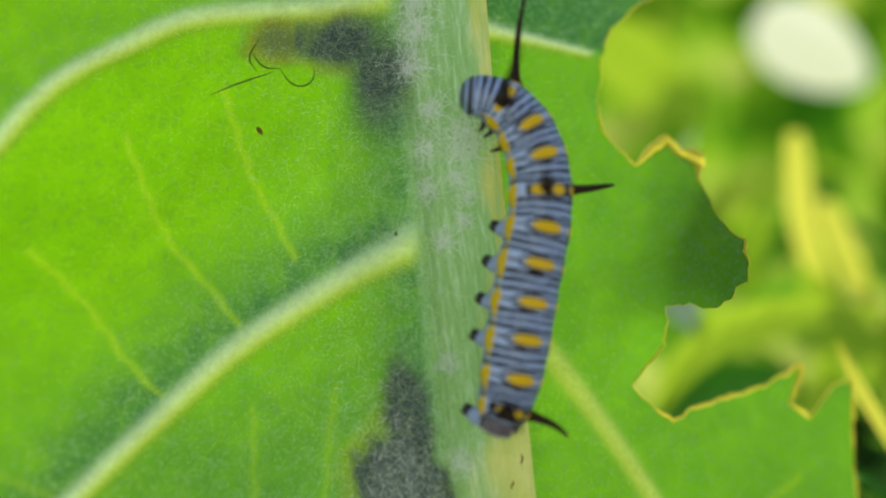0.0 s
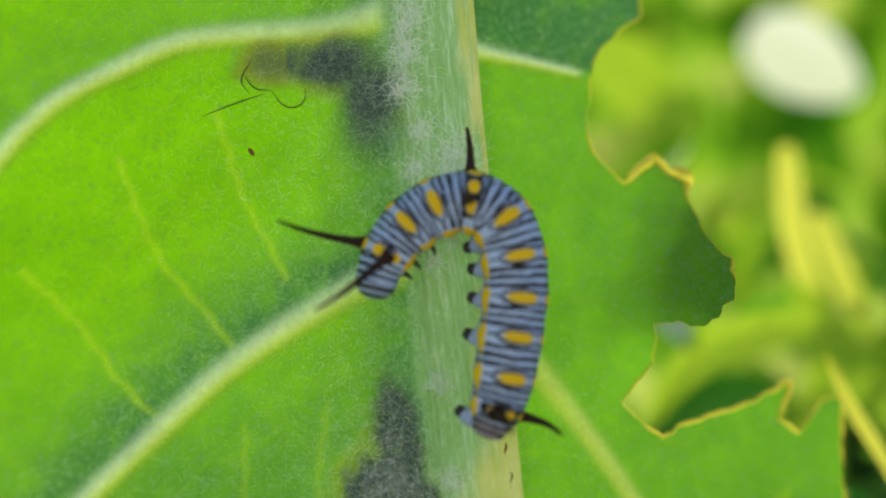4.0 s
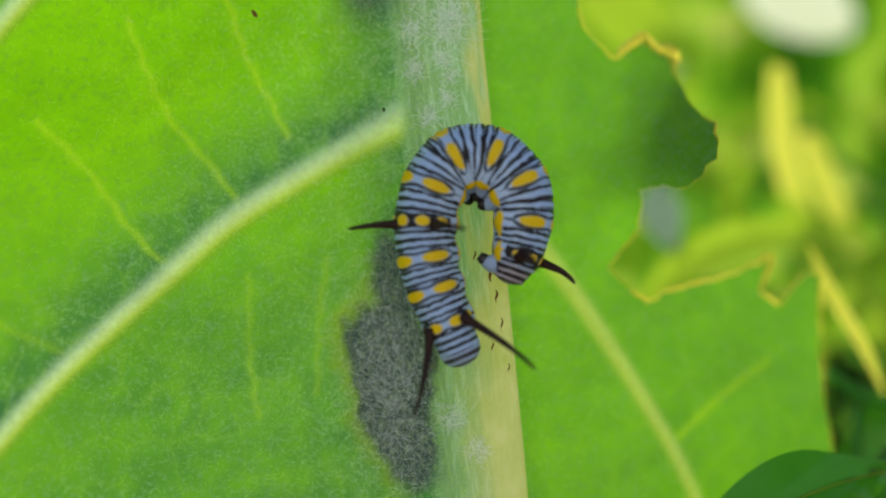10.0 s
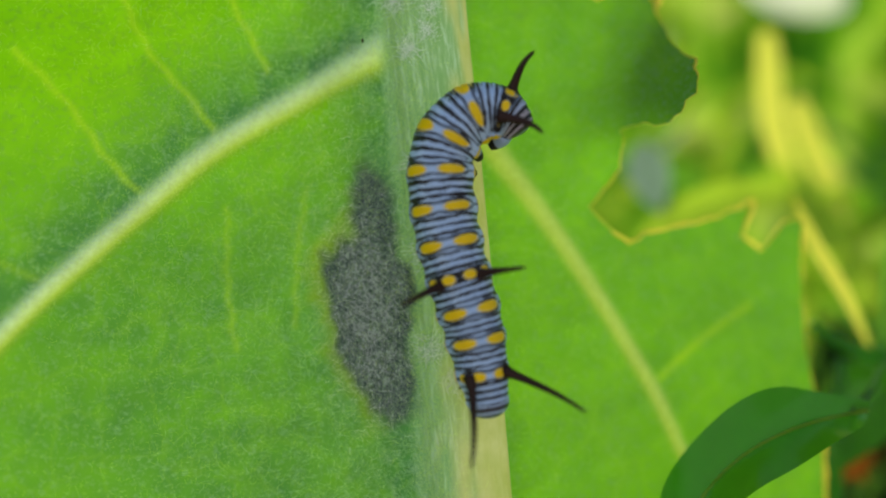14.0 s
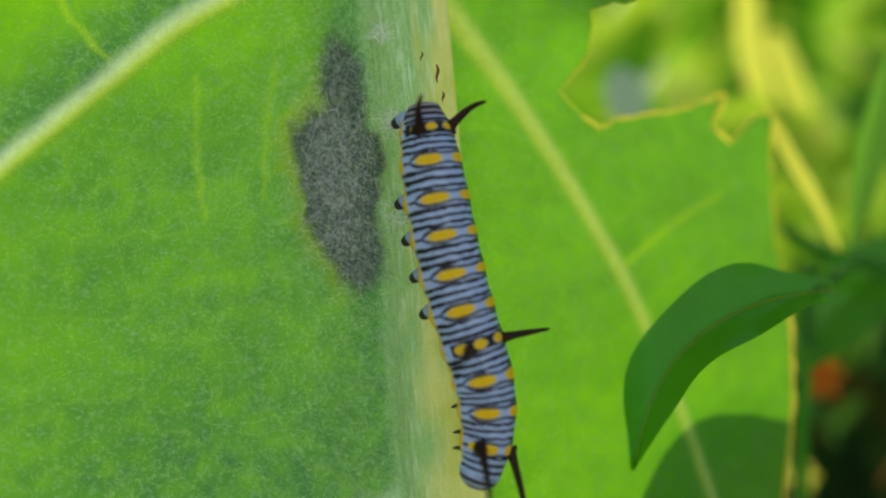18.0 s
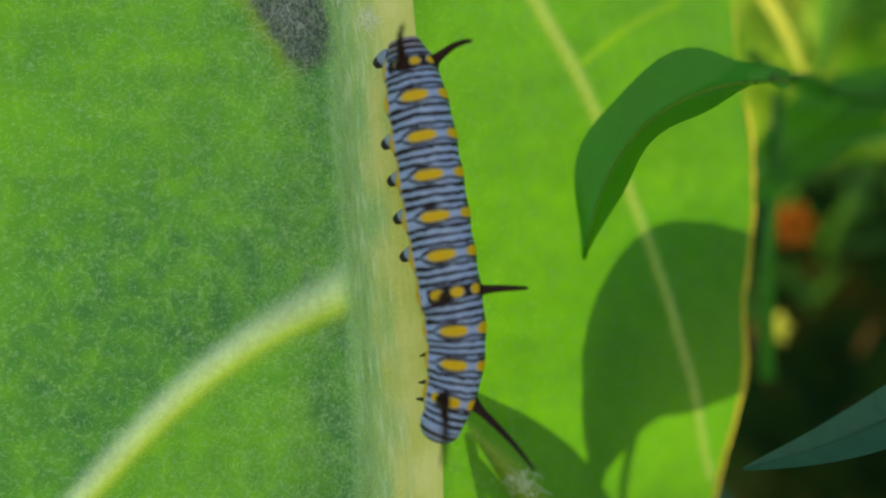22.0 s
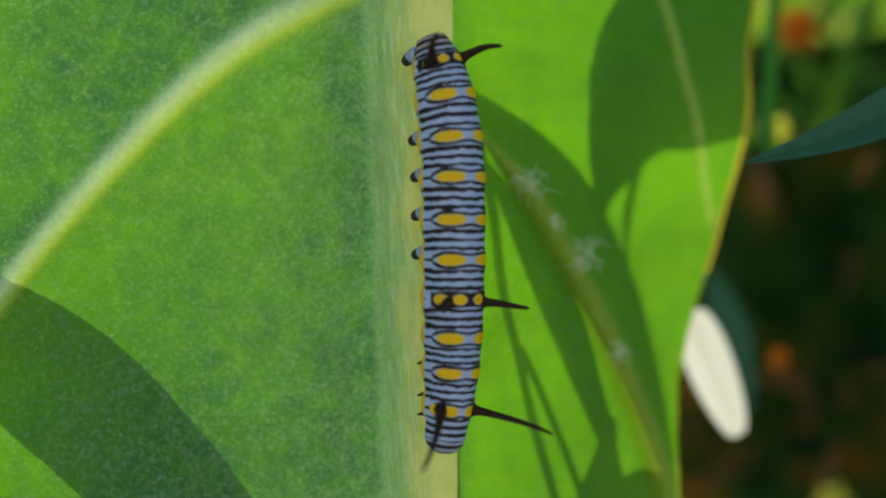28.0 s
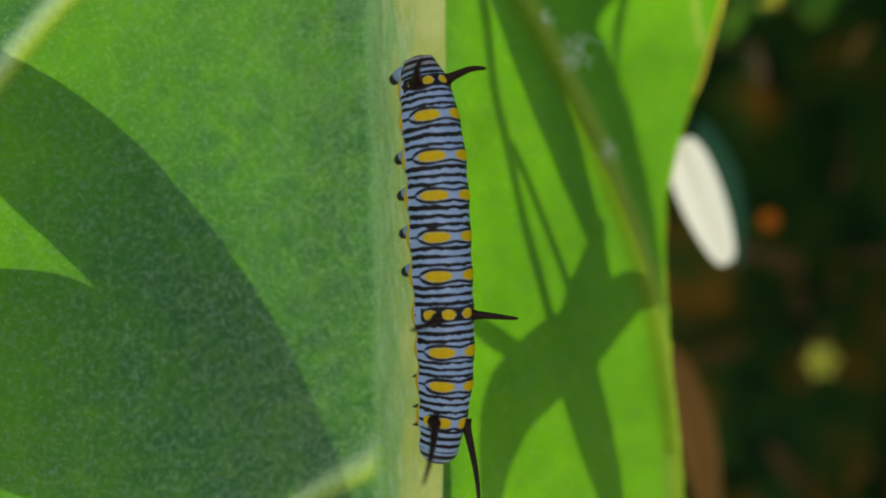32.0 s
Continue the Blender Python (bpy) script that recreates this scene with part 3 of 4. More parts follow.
    groups += [("lateral_vein", "pale downy raised side vein", owner == v) for v in range(len(LEFT_VEINS))]
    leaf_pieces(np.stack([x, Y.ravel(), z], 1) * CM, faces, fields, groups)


def ragged(points, gap, amount, seed):
    """A line through the points, broken up like a gnawed margin."""
    p = np.array(points, float)
    out = []
    for a, b in zip(p[:-1], p[1:]):
        n = max(1, int(np.hypot(*(b - a)) / gap))
        for k in range(n):
            q = a + (b - a) * k / n
            s = amount * (noise.noise(Vector((q[0] * 9, seed, q[1] * 9))) + 0.6 * noise.noise(Vector((q[0] * 25, seed, q[1] * 25))))
            out.append(q + np.array([-(b - a)[1], (b - a)[0]]) / (np.hypot(*(b - a)) + 1e-9) * s)
    out.append(p[-1])
    return np.array(out)


milkweed = tagged(new("milkweed_leaf"), "broad downy green milkweed leaf seen from below, gnawed along one margin", "leaf")
gnawed = ragged(((2.25, 5.0), (2.1, 2.98), (1.61, 2.64), (1.48, 2.36), (1.37, 1.92), (1.41, 1.6), (1.68, 1.28), (2.02, 1.52), (2.12, 1.57),
                 (2.3, 1.40), (2.36, 1.42), (2.47, 1.34), (2.42, 1.12), (2.48, 0.74), (2.56, 0.44), (2.46, 0.15), (2.18, -0.09), (1.96, -0.03),
                 (1.74, -0.06), (1.72, -0.43), (1.38, -0.75), (1.48, -0.92), (1.74, -1.15), (2.05, -1.04), (2.43, -1.01), (2.82, -0.96),
                 (3.21, -0.82)), 0.05, 0.035, 1.0)
torn = ragged(((3.21, -0.82), (3.01, -1.19), (3.22, -1.36), (3.54, -1.07), (3.78, -1.07), (3.70, -1.6), (3.66, -2.46), (3.71, -3.4),
               (3.62, -4.2), (3.40, -5.1), (3.30, -6.0), (3.14, -6.6), (2.90, -7.2), (2.62, -7.85), (2.34, -8.6), (2.16, -9.4), (2.12, -10.4), (2.14, -11.5), (2.1, -14)), 0.08, 0.018, 2.0)
bent = (gnawed[:, 1] > -0.15) & (gnawed[:, 1] < 1.62)
gnawed[:, 0] -= np.where(bent, 0.19 * np.clip((gnawed[:, 0] - 1.7) / 0.85, 0, 1), 0)
gnawed[:, 1] -= np.where(bent, 0.05 * np.clip((gnawed[:, 0] - 1.7) / 0.5, 0, 1), 0)
right_edge = np.concatenate([gnawed[:-1], torn])
rib_right = np.array([(rib_x(z) + 0.7 * rib_w(z), z) for z in np.arange(-14, 5.01, 0.25)])
right_half(np.concatenate([right_edge, rib_right]), 0.05)
left_edge = ragged(((-3.7, 5.0), (-4.02, 3.1), (-4.45, 1.8), (-5.0, 0.0), (-5.4, -3), (-5.4, -7), (-5.2, -14)), 0.1, 0.02, 3.0)
left_half(left_edge)
for edge in (gnawed, torn, left_edge):
    w = [0.004 + 0.016 * noise.noise(Vector((q[0] * 4, 2.0, q[1] * 4))) + (0.022 if -7.5 < q[1] < -3 and q[0] > 0 else 0.014 if -1.5 < q[1] < -0.6 and q[0] > 1.6 else 0) + 0.05 * math.exp(-((q[0] - 2.0) / 0.28) ** 2 - ((q[1] - 1.42) / 0.2) ** 2) + 0.06 * math.exp(-((q[0] - 2.3) / 0.1) ** 2 - ((q[1] - 1.33) / 0.14) ** 2) for q in edge]
    w = np.maximum(w, 0.003)
    line = edge + np.stack([0.9 * w * (1 if edge is torn else 0), 0 * w], 1)
    V, Fc = shell(on_sheet(line, 0.0), w * CM, -100, 100, 6)
    part("margin", mesh_of("margin", V, Fc, [MARGIN]), milkweed, "thin dry yellow margin")


SILK = plain_material("white_silk", (0.86, 0.90, 0.86), (0.95, 0.97, 0.95), 0.6, 300.0, through=(0.9, 0.95, 0.85), share=0.4)
COOL_HAIR = plain_material("bluish_white_down", (0.60, 0.78, 0.60), (0.78, 0.90, 0.74), 0.7, 300.0, through=(0.55, 0.88, 0.34), share=0.5, gloss=0.05)


def down(name, spots, normals, length, seed, parent, material=HAIR, wide=1.0):
    """Curled white hairs, joined: each a narrow bent ribbon."""
    rng = np.random.RandomState(seed)
    n = len(spots)
    a, w = rng.uniform(0, 2 * math.pi, n), rng.uniform(0.0004, 0.0009, n) * wide
    size, turn, lift = length * rng.uniform(0.5, 1.3, n) / 3, rng.uniform(-0.55, 0.55, n), rng.uniform(0.1, 0.6, n)
    q, rows = spots.copy(), []
    for k in range(4):
        d = np.stack([np.cos(a), 0 * a, np.sin(a)], 1)
        side = np.stack([-d[:, 2], 0 * a, d[:, 0]], 1) * (w * (1 - 0.2 * k))[:, None]
        rows += [q - side, q + side]
        q = q + d * size[:, None] + normals * (size * lift * (1 - 0.6 * k))[:, None]
        a = a + turn
    verts = np.stack(rows, 1).reshape(-1, 3) * CM
    base = np.arange(n)[:, None, None] * 8 + np.array([[2 * k, 2 * k + 1, 2 * k + 3, 2 * k + 2] for k in range(3)])[None]
    return part(name, mesh_of(name, verts, base.reshape(-1, 4).tolist(), [material]), parent, "fine white down", "stuff")


hair = np.random.RandomState(9)
FRONT = np.array([0.0, -1.0, 0.0])


def on_blade(n, side, reach, off=0.012):
    z = hair.uniform(-12.5, 4, n)
    x = rib_x(z) + side * (rib_w(z) * 0.8 + np.abs(hair.normal(0, reach, n)))
    ok = (x > -4.3) & (x < np.interp(-z, [-4, -1, 0.8, 3.4, 6, 9, 12], [1.3, 1.3, 1.2, 3.6, 3.2, 2.3, 2.1]))
    x, z = x[ok], z[ok]
    tuftiness = np.array([noise.noise(Vector((i * 16, 4.0, j * 16))) + 0.7 * noise.noise(Vector((i * 5, 8.0, j * 5))) for i, j in zip(x, z)])
    ok = tuftiness > hair.uniform(-0.75, 0.75, len(x))
    x, z = x[ok], z[ok]
    return np.stack([x, sheet(x, z) + relief(x, z) - off, z], 1), np.tile(FRONT, (len(x), 1))


def on_rib(n):
    z = hair.uniform(-12.5, 4, n)
    a = hair.normal(0.85, 0.45, n)
    w = rib_w(z)
    return np.stack([rib_x(z) - np.sin(a) * w, -0.055 - np.cos(a) * w * 0.35, z], 1), np.stack([-np.sin(a), -np.cos(a), 0 * a], 1)


def on_vein(n, line, above):
    p = smooth_line(line, 200)[hair.randint(0, 200, n)]
    w = np.mean(VEIN_R[line])
    a = hair.normal(0.5 if above else -0.5, 0.7, n)
    x, z = p[:, 0] - 0.5 * w * np.sin(a) * 0.7, p[:, 1] + w * np.sin(a)
    return np.stack([x, sheet(x, z) - 0.02 - 0.3 * w * np.cos(a), z], 1), np.tile(FRONT, (n, 1))


down("down", *on_blade(90000, -1, 1.8), 0.040, 1, milkweed)
down("down", *on_blade(70000, -1, 0.85), 0.060, 5, milkweed, COOL_HAIR)
down("down", *on_rib(16000), 0.10, 2, milkweed, HAIR, 0.9)
down("down", *on_blade(10000, -1, 0.42, 0.03), 0.05, 8, milkweed, COOL_HAIR)
down("down", *on_blade(9000, 1, 0.6), 0.055, 3, milkweed)
for line in LEFT_VEINS:
    down("down", *on_vein(1600, line, True), 0.07, 4, milkweed)
    down("down", *on_vein(900, line, False), 0.05, 7, milkweed)
down("down", *on_vein(1200, RIDGE, True), 0.07, 6, milkweed)

xs, zs = hair.normal(-0.80, 0.2, 2000), hair.normal(-1.5, 0.5, 2000)
down("down", np.stack([xs, sheet(xs, zs) + relief(xs, zs) - 0.025, zs], 1), np.tile(FRONT, (2000, 1)), 0.10, 11, milkweed, SILK, 1.2)


def scrap(name, label, points, width, material, off):
    p = smooth_line(points, 14)
    V, Fc = tube(on_sheet(p, off), width * CM * np.sin(np.linspace(0.3, 2.9, 14)), 6, 0.6)
    return part(name, mesh_of(name, V, Fc, [material]), milkweed, label)


SCAR = plain_material("brown_scar", (0.10, 0.035, 0.006), (0.24, 0.10, 0.02), 0.6, 900.0)
DIRT = plain_material("dark_dirt", (0.03, 0.05, 0.012), (0.07, 0.09, 0.02), 0.8, 900.0)
for x, z, l, w in ((0.17, -0.62, 0.16, 0.016), (0.20, -0.86, 0.10, 0.012), (0.22, -1.10, 0.12, 0.008), (0.12, -1.30, 0.07, 0.008), (0.05, -0.5, 0.08, 0.008), (0.24, -1.5, 0.09, 0.006)):
    part("scar", mesh_of("scar", *tube(np.array([(x + 0.012 * math.sin(k), -0.05 - 0.35 * 0.36 * math.sqrt(max(0.05, 1 - ((x + 0.05) / 0.36) ** 2)) - 0.002, z - l * k / 6) for k in range(7)]) * CM,
         w * CM * np.sin(np.linspace(0.4, 2.8, 7)), 6, 0.5), [SCAR]), milkweed, "brown scratch on the midrib")
scrap("fleck", "small brown fleck", ((-1.68, 1.84), (-1.66, 1.81), (-1.64, 1.77)), 0.02, SCAR, -0.10)
scrap("fleck", "small dark fleck", ((-0.60, 0.82), (-0.60, 0.78)), 0.012, DIRT, -0.16)
for line in (((-1.67, 2.5), (-1.6, 2.36), (-1.45, 2.34)), ((-1.45, 2.34), (-1.38, 2.2), (-1.27, 2.16), (-1.17, 2.22), (-1.16, 2.34)), ((-1.6, 2.62), (-1.72, 2.45), (-1.64, 2.33)), ((-1.5, 2.32), (-1.75, 2.26), (-2.05, 2.16))):
    scrap("scribble", "dark gnawed line in the leaf", line, 0.007, DIRT, -0.04)


def tuft(x, z, y, reach, count, seed):
    """A loose wisp of white silk."""
    r = np.random.RandomState(seed)
    spots = np.array([x, y, z]) + r.normal(0, 1, (count, 3)) * np.array([0.35, 0.05, 0.4]) * reach
    down("tuft", spots, np.tile(FRONT, (count, 1)), reach * 0.8, seed, milkweed, SILK, 2.6)


for x, z, y, reach, count in ((0.05, 1.52, -0.20, 0.26, 260), (-0.2, 1.8, -0.19, 0.14, 120), (-0.05, 1.2, -0.20, 0.10, 90), (0.02, 1.05, -0.20, 0.09, 80), (-0.03, 0.85, -0.20, 0.10, 90),
                              (-0.28, 1.5, -0.17, 0.14, 120), (-0.30, 1.15, -0.17, 0.13, 110), (-0.22, 0.7, -0.18, 0.13, 100), (-0.25, 2.5, -0.18, 0.20, 220), (-0.32, 2.2, -0.17, 0.18, 160),
                              (-0.20, 2.8, -0.19, 0.18, 180), (-0.28, -0.3, -0.17, 0.12, 90), (-0.25, -1.1, -0.18, 0.14, 110), (-0.28, -1.9, -0.17, 0.14, 110), (-0.1, -2.2, -0.19, 0.12, 90),
                              (0.84, -6.42, 0.30, 0.16, 60), (1.33, -7.16, 0.48, 0.18, 60), (1.58, -8.1, 0.58, 0.12, 40), (1.05, -6.8, 0.38, 0.1, 30)):
    tuft(x, z, y, reach, count, int(100 * z) % 97)


# ---- other leaves ----
def leaf_mesh(name, spine, width, face, fold, material, nu=26, nv=10, wave=0.0, tip=1.0, blunt=0.8):
    """A pointed leaf along a spine (centimetres). face: the way its upper side looks; fold: degrees each half is raised."""
    p = smooth_line(spine, nu)
    tang = np.gradient(p, axis=0)
    tang /= np.linalg.norm(tang, axis=1)[:, None]
    f = np.array(face, float)
    verts, faces = [], []
    for k in range(nu):
        u = k / (nu - 1)
        w = width * (math.sin(math.pi * min(u * 0.97 + 0.02, 1)) ** blunt) * (1 - 0.35 * u * tip)
        side = np.cross(tang[k], f)
        side /= np.linalg.norm(side) + 1e-9
        up = np.cross(side, tang[k])
        for j in range(nv + 1):
            v = 2 * j / nv - 1
            ripple = wave * math.sin(u * 17 + 2 * v) * abs(v)
            verts.append((p[k] + side * v * w * math.cos(radians(fold)) + up * (abs(v) ** 1.3 * w * math.sin(radians(fold)) + ripple)) * CM)
    for k in range(nu - 1):
        for j in range(nv):
            a = k * (nv + 1) + j
            faces.append((a, a + 1, a + nv + 2, a + nv + 1))
    return mesh_of(name, verts, faces, [material]), p


def leaf(name, label, spine, width, face, fold, material, vein=None, wave=0.0, category="leaf", group="", blunt=0.8):
    me, p = leaf_mesh(name, spine, width, face, fold, material, wave=wave, blunt=blunt)
    ob = tagged(new(name), label, category, group)
    part("blade", me, ob)
    V, Fc = tube((p + np.array(face) * 0.004) * CM, np.linspace(0.03, 0.01, len(p)) * CM * max(0.6, width), 6)
    part("midrib", mesh_of("midrib", V, Fc, [vein or material]), ob)
    return ob


leaf("glossy_leaf", "dark green glossy pointed leaf, drooping before the milkweed leaf", ((3.75, 0.55, -2.97), (3.0, 0.30, -2.97), (2.34, 0.25, -3.20), (1.88, 0.35, -3.70), (1.64, 0.45, -4.45)),
     0.50, (-0.30, -0.80, 0.50), 32, DARK_LEAF, YOUNG_LEAF, wave=0.07)
leaf("lance_leaf", "blue-green narrow leaf with a sharp tip", ((6.2, 0.3, -5.4), (4.6, 0.1, -5.95), (3.6, 0.08, -6.3), (2.77, 0.08, -6.43)), 0.34, (0.1, -0.8, 0.6), 14, BLUE_LEAF)
leaf("young_leaf", "bright yellow narrow leaf above the dark twig", ((4.15, 2.4, -0.75), (4.38, 2.4, -1.46), (4.65, 2.4, -2.0), (4.88, 2.4, -2.78)), 0.10, (0, -1, 0), 10, STALK)
leaf("young_leaf", "green leaf with bright yellow edges", ((6.0, 2.5, 0.0), (5.6, 2.5, -1.03), (5.3, 2.5, -1.74), (4.98, 2.4, -2.67)), 0.26, (0, -1, 0), 15, MID_LEAF)


def shade_leaf(spine_xz, width, k, y_bend=0.0, material=MID_LEAF):
    """A leaf behind the blade, up the sun's way by k centimetres from where its shadow falls."""
    p = []
    for x, z in spine_xz:
        q = np.array([x, float(sheet(x, z)), z]) - np.array(SUN_WAY) * k
        p.append(tuple(q))
    return leaf("rear_leaf", "green leaf behind the milkweed leaf, shading it", p, width, tuple(-SUN_WAY), 4, material, group="leaves behind")


shade_leaf(((4.3, -5.0), (3.3, -5.15), (2.5, -5.25), (1.95, -5.7), (1.62, -6.7)), 0.84, 1.0)
shade_leaf(((1.80, -5.7), (1.74, -6.5), (1.60, -7.7)), 0.09, 1.0)
shade_leaf(((2.12, -5.9), (2.0, -6.6), (1.88, -7.4)), 0.07, 1.0)
shade_leaf(((0.30, -5.5), (1.05, -6.45), (1.55, -7.3), (1.92, -8.4), (2.05, -9.8)), 0.46, 1.2)
shade_leaf(((0.45, -6.2), (0.8, -6.95), (1.2, -8.1), (1.55, -9.6)), 0.22, 0.8)
shade_leaf(((2.1, -9.2), (1.25, -9.9), (0.7, -10.2), (0.2, -10.75), (0.05, -11.9)), 0.30, 1.4)
shade_leaf(((1.5, -8.8), (1.05, -10.05), (1.2, -10.85), (1.5, -12.4)), 0.28, 1.5)
shade_leaf(((0.0, -9.55), (0.37, -9.96), (0.85, -10.15)), 0.11, 1.1)
shade_leaf(((-5.2, -6.3), (-3.7, -7.65), (-2.75, -8.75), (-1.9, -10.1), (-1.0, -12.0)), 0.66, 1.6)
shade_leaf(((-5.6, -9.55), (-4.4, -9.75), (-3.2, -10.0), (-1.6, -11.5)), 0.86, 2.0)


def shade_stalk(points, width, k):
    """A thin stalk behind the blade, up the sun's way from where its shadow falls."""
    p = [np.array([x, float(sheet(x, z)), z]) - np.array(SUN_WAY) * k for x, z in smooth_line(points, 20)]
    V, Fc = tube(np.array(p) * CM, np.full(20, width) * CM, 8)
    return tagged(new("rear_stalk", mesh_of("rear_stalk", V, Fc, [MID_LEAF])), "thin green stalk behind the milkweed leaf", "stalk", "stalks behind")


shade_stalk(((0.40, -6.0), (0.46, -6.58), (0.50, -7.44), (0.61, -8.23), (0.72, -8.94), (0.92, -10.0)), 0.05, 1.2)
shade_stalk(((0.62, -8.0), (0.78, -8.4), (0.95, -8.96), (1.16, -9.75)), 0.04, 1.2)

# ---- background plants ----
# two bright blurred highlights, built as near-white leaves
leaf("pale_leaf", "leaf coloured cream-white for a bright blur among the foliage", ((7.6, 11.0, 5.9), (8.7, 11.0, 5.0), (9.9, 11.0, 4.1)), 1.15, (0, -1, -0.1), 6, PALE, blunt=0.5)
leaf("pale_leaf", "leaf coloured cream-white for an overexposed highlight, hanging in the shade", ((2.70, 1.9, -7.95), (2.92, 1.92, -8.7), (3.16, 1.95, -9.42)), 0.33, (0.3, -0.6, -0.74), 6, PALE, blunt=0.3)
leaf("blade_leaf", "yellow upright strap leaf, sunlit", ((5.72, 6.0, 2.3), (5.66, 6.0, 1.5), (5.62, 6.0, 0.67), (5.80, 6.0, -0.16), (6.1, 6.0, -1.0)), 0.27, (0, -1, -0.1), 5, STALK, blunt=0.3)
leaf("blade_leaf", "light green strap leaf below the yellow ones", ((5.4, 5.8, 0.1), (5.8, 5.8, -0.7), (6.4, 5.8, -1.8), (6.8, 5.8, -2.6)), 0.46, (0, -1, -0.1), 5, YOUNG_LEAF)
leaf("blade_leaf", "short yellow strap leaf, sunlit", ((6.15, 6.2, 1.15), (6.3, 6.2, 0.44), (6.55, 6.2, -0.4), (6.8, 6.2, -1.0)), 0.26, (0, -1, -0.1), 5, STALK, blunt=0.3)
leaf("bright_leaf", "sunlit yellow-green leaf out of focus beyond the notch", ((3.8, 11.5, 6.2), (5.0, 11.5, 5.1), (6.1, 11.5, 3.7)), 1.05, (0, -1, -0.3), 6, YOUNG_LEAF, blunt=0.5)
leaf("arched_leaf", "bright green arched leaf behind the gnawed margin", ((2.5, 4.5, -1.75), (2.85, 4.5, -1.2), (3.3, 4.5, -0.85), (3.9, 4.5, -0.62), (4.7, 4.5, -0.52), (6.0, 4.5, -0.7)), 0.36, (0, -1, 0.1), 10, YOUNG_LEAF)
# the dark gap behind the torn margin is drawn as a dark leaf
leaf("dark_gap_leaf", "leaf coloured dark to stand for the gap under the arched leaf", ((2.6, 5.0, -1.95), (3.4, 5.0, -1.45), (4.8, 5.0, -1.4)), 0.48, (0, -0.7, 0.7), 8, DARK_LEAF)
leaf("grey_leaf", "pale grey-green leaf seen through the notch", ((3.02, 4.6, 0.42), (3.06, 4.6, -0.05), (3.2, 4.6, -0.65)), 0.40, (0, -0.8, 0.6), 6, GREY_LEAF)
leaf("grey_leaf", "blue-grey leaf beside the pale highlight leaf", ((3.45, 3.4, -7.5), (3.7, 3.4, -8.4), (3.85, 3.4, -9.6)), 0.30, (-0.1, -0.6, 0.8), 6, BLUE_LEAF)
leaf("withered_leaf", "brown withered leaf hanging in the shade", ((2.75, 3.0, -10.5), (2.95, 3.0, -11.6), (3.1, 3.0, -13.2)), 0.30, (0, -1, 0), 8, BROWN)


def twig(name, label, points, r0, r1, material, category="stalk"):
    p = smooth_line(points, 24)
    return tagged(new(name, mesh_of(name, *tube(p * CM, np.linspace(r0, r1, 24) * CM, 8), [material])), label, category)


twig("twig", "dark green twig carrying the glossy leaf", ((4.15, 2.3, -2.28), (4.5, 2.35, -2.6), (5.3, 2.4, -2.9), (6.9, 2.5, -3.0)), 0.07, 0.12, DARK_LEAF)
twig("petiole", "thin green petiole of the glossy leaf", ((3.55, 0.5, -2.93), (4.0, 0.9, -2.88), (4.5, 1.6, -2.75), (5.1, 2.35, -2.8)), 0.035, 0.045, MID_LEAF)
twig("twig", "dark green upright twig in the shade", ((4.5, 2.4, -2.75), (4.35, 2.4, -3.6), (4.2, 2.5, -4.6), (4.1, 2.7, -6.2)), 0.07, 0.09, DARK_LEAF)
leaf("glossy_leaf", "dark green leaf in the shade behind the margin", ((6.8, 3.0, -3.3), (5.4, 3.0, -3.3), (4.3, 3.0, -3.65)), 0.22, (0, -0.7, 0.7), 12, DARK_LEAF)
leaf("broad_leaf", "dark green broad leaf low in the shade", ((6.5, 3.0, -2.6), (5.2, 2.6, -3.0), (3.6, 2.2, -4.2)), 0.55, (0, -0.8, 0.5), 10, DARK_LEAF)



def bank(name, label, x, y, z, material, seed):
    """A bank of far foliage: one uneven sheet."""
    n, m = 60, 40
    verts, faces = [], []
    for j in range(m + 1):
        for i in range(n + 1):
            u, v = x[0] + (x[1] - x[0]) * i / n, z[0] + (z[1] - z[0]) * j / m
            v += (1 - j / m) ** 6 * 1.6 * noise.noise(Vector((u / 1.3, seed + 5, 0.0)))
            verts.append((u * CM, (y + 1.5 * noise.noise(Vector((u / 2, seed, v / 2)))) * CM, v * CM))
    for j in range(m):
        for i in range(n):
            a = j * (n + 1) + i
            faces.append((a, a + 1, a + n + 2, a + n + 1))
    return tagged(new(name, mesh_of(name, verts, faces, [material])), label, "backdrop", kind="structure")


bank("backdrop", "sunlit yellow-green hedge far out of focus", (3, 40), 16, (-9, 9.6), HEDGE, 1.0)
# this bank is dark by its colour, standing in for shade
bank("backdrop", "foliage with shade put into its dark colour, far out of focus", (1, 30), 9.5, (-40, -3.0), SHADE, 2.0)


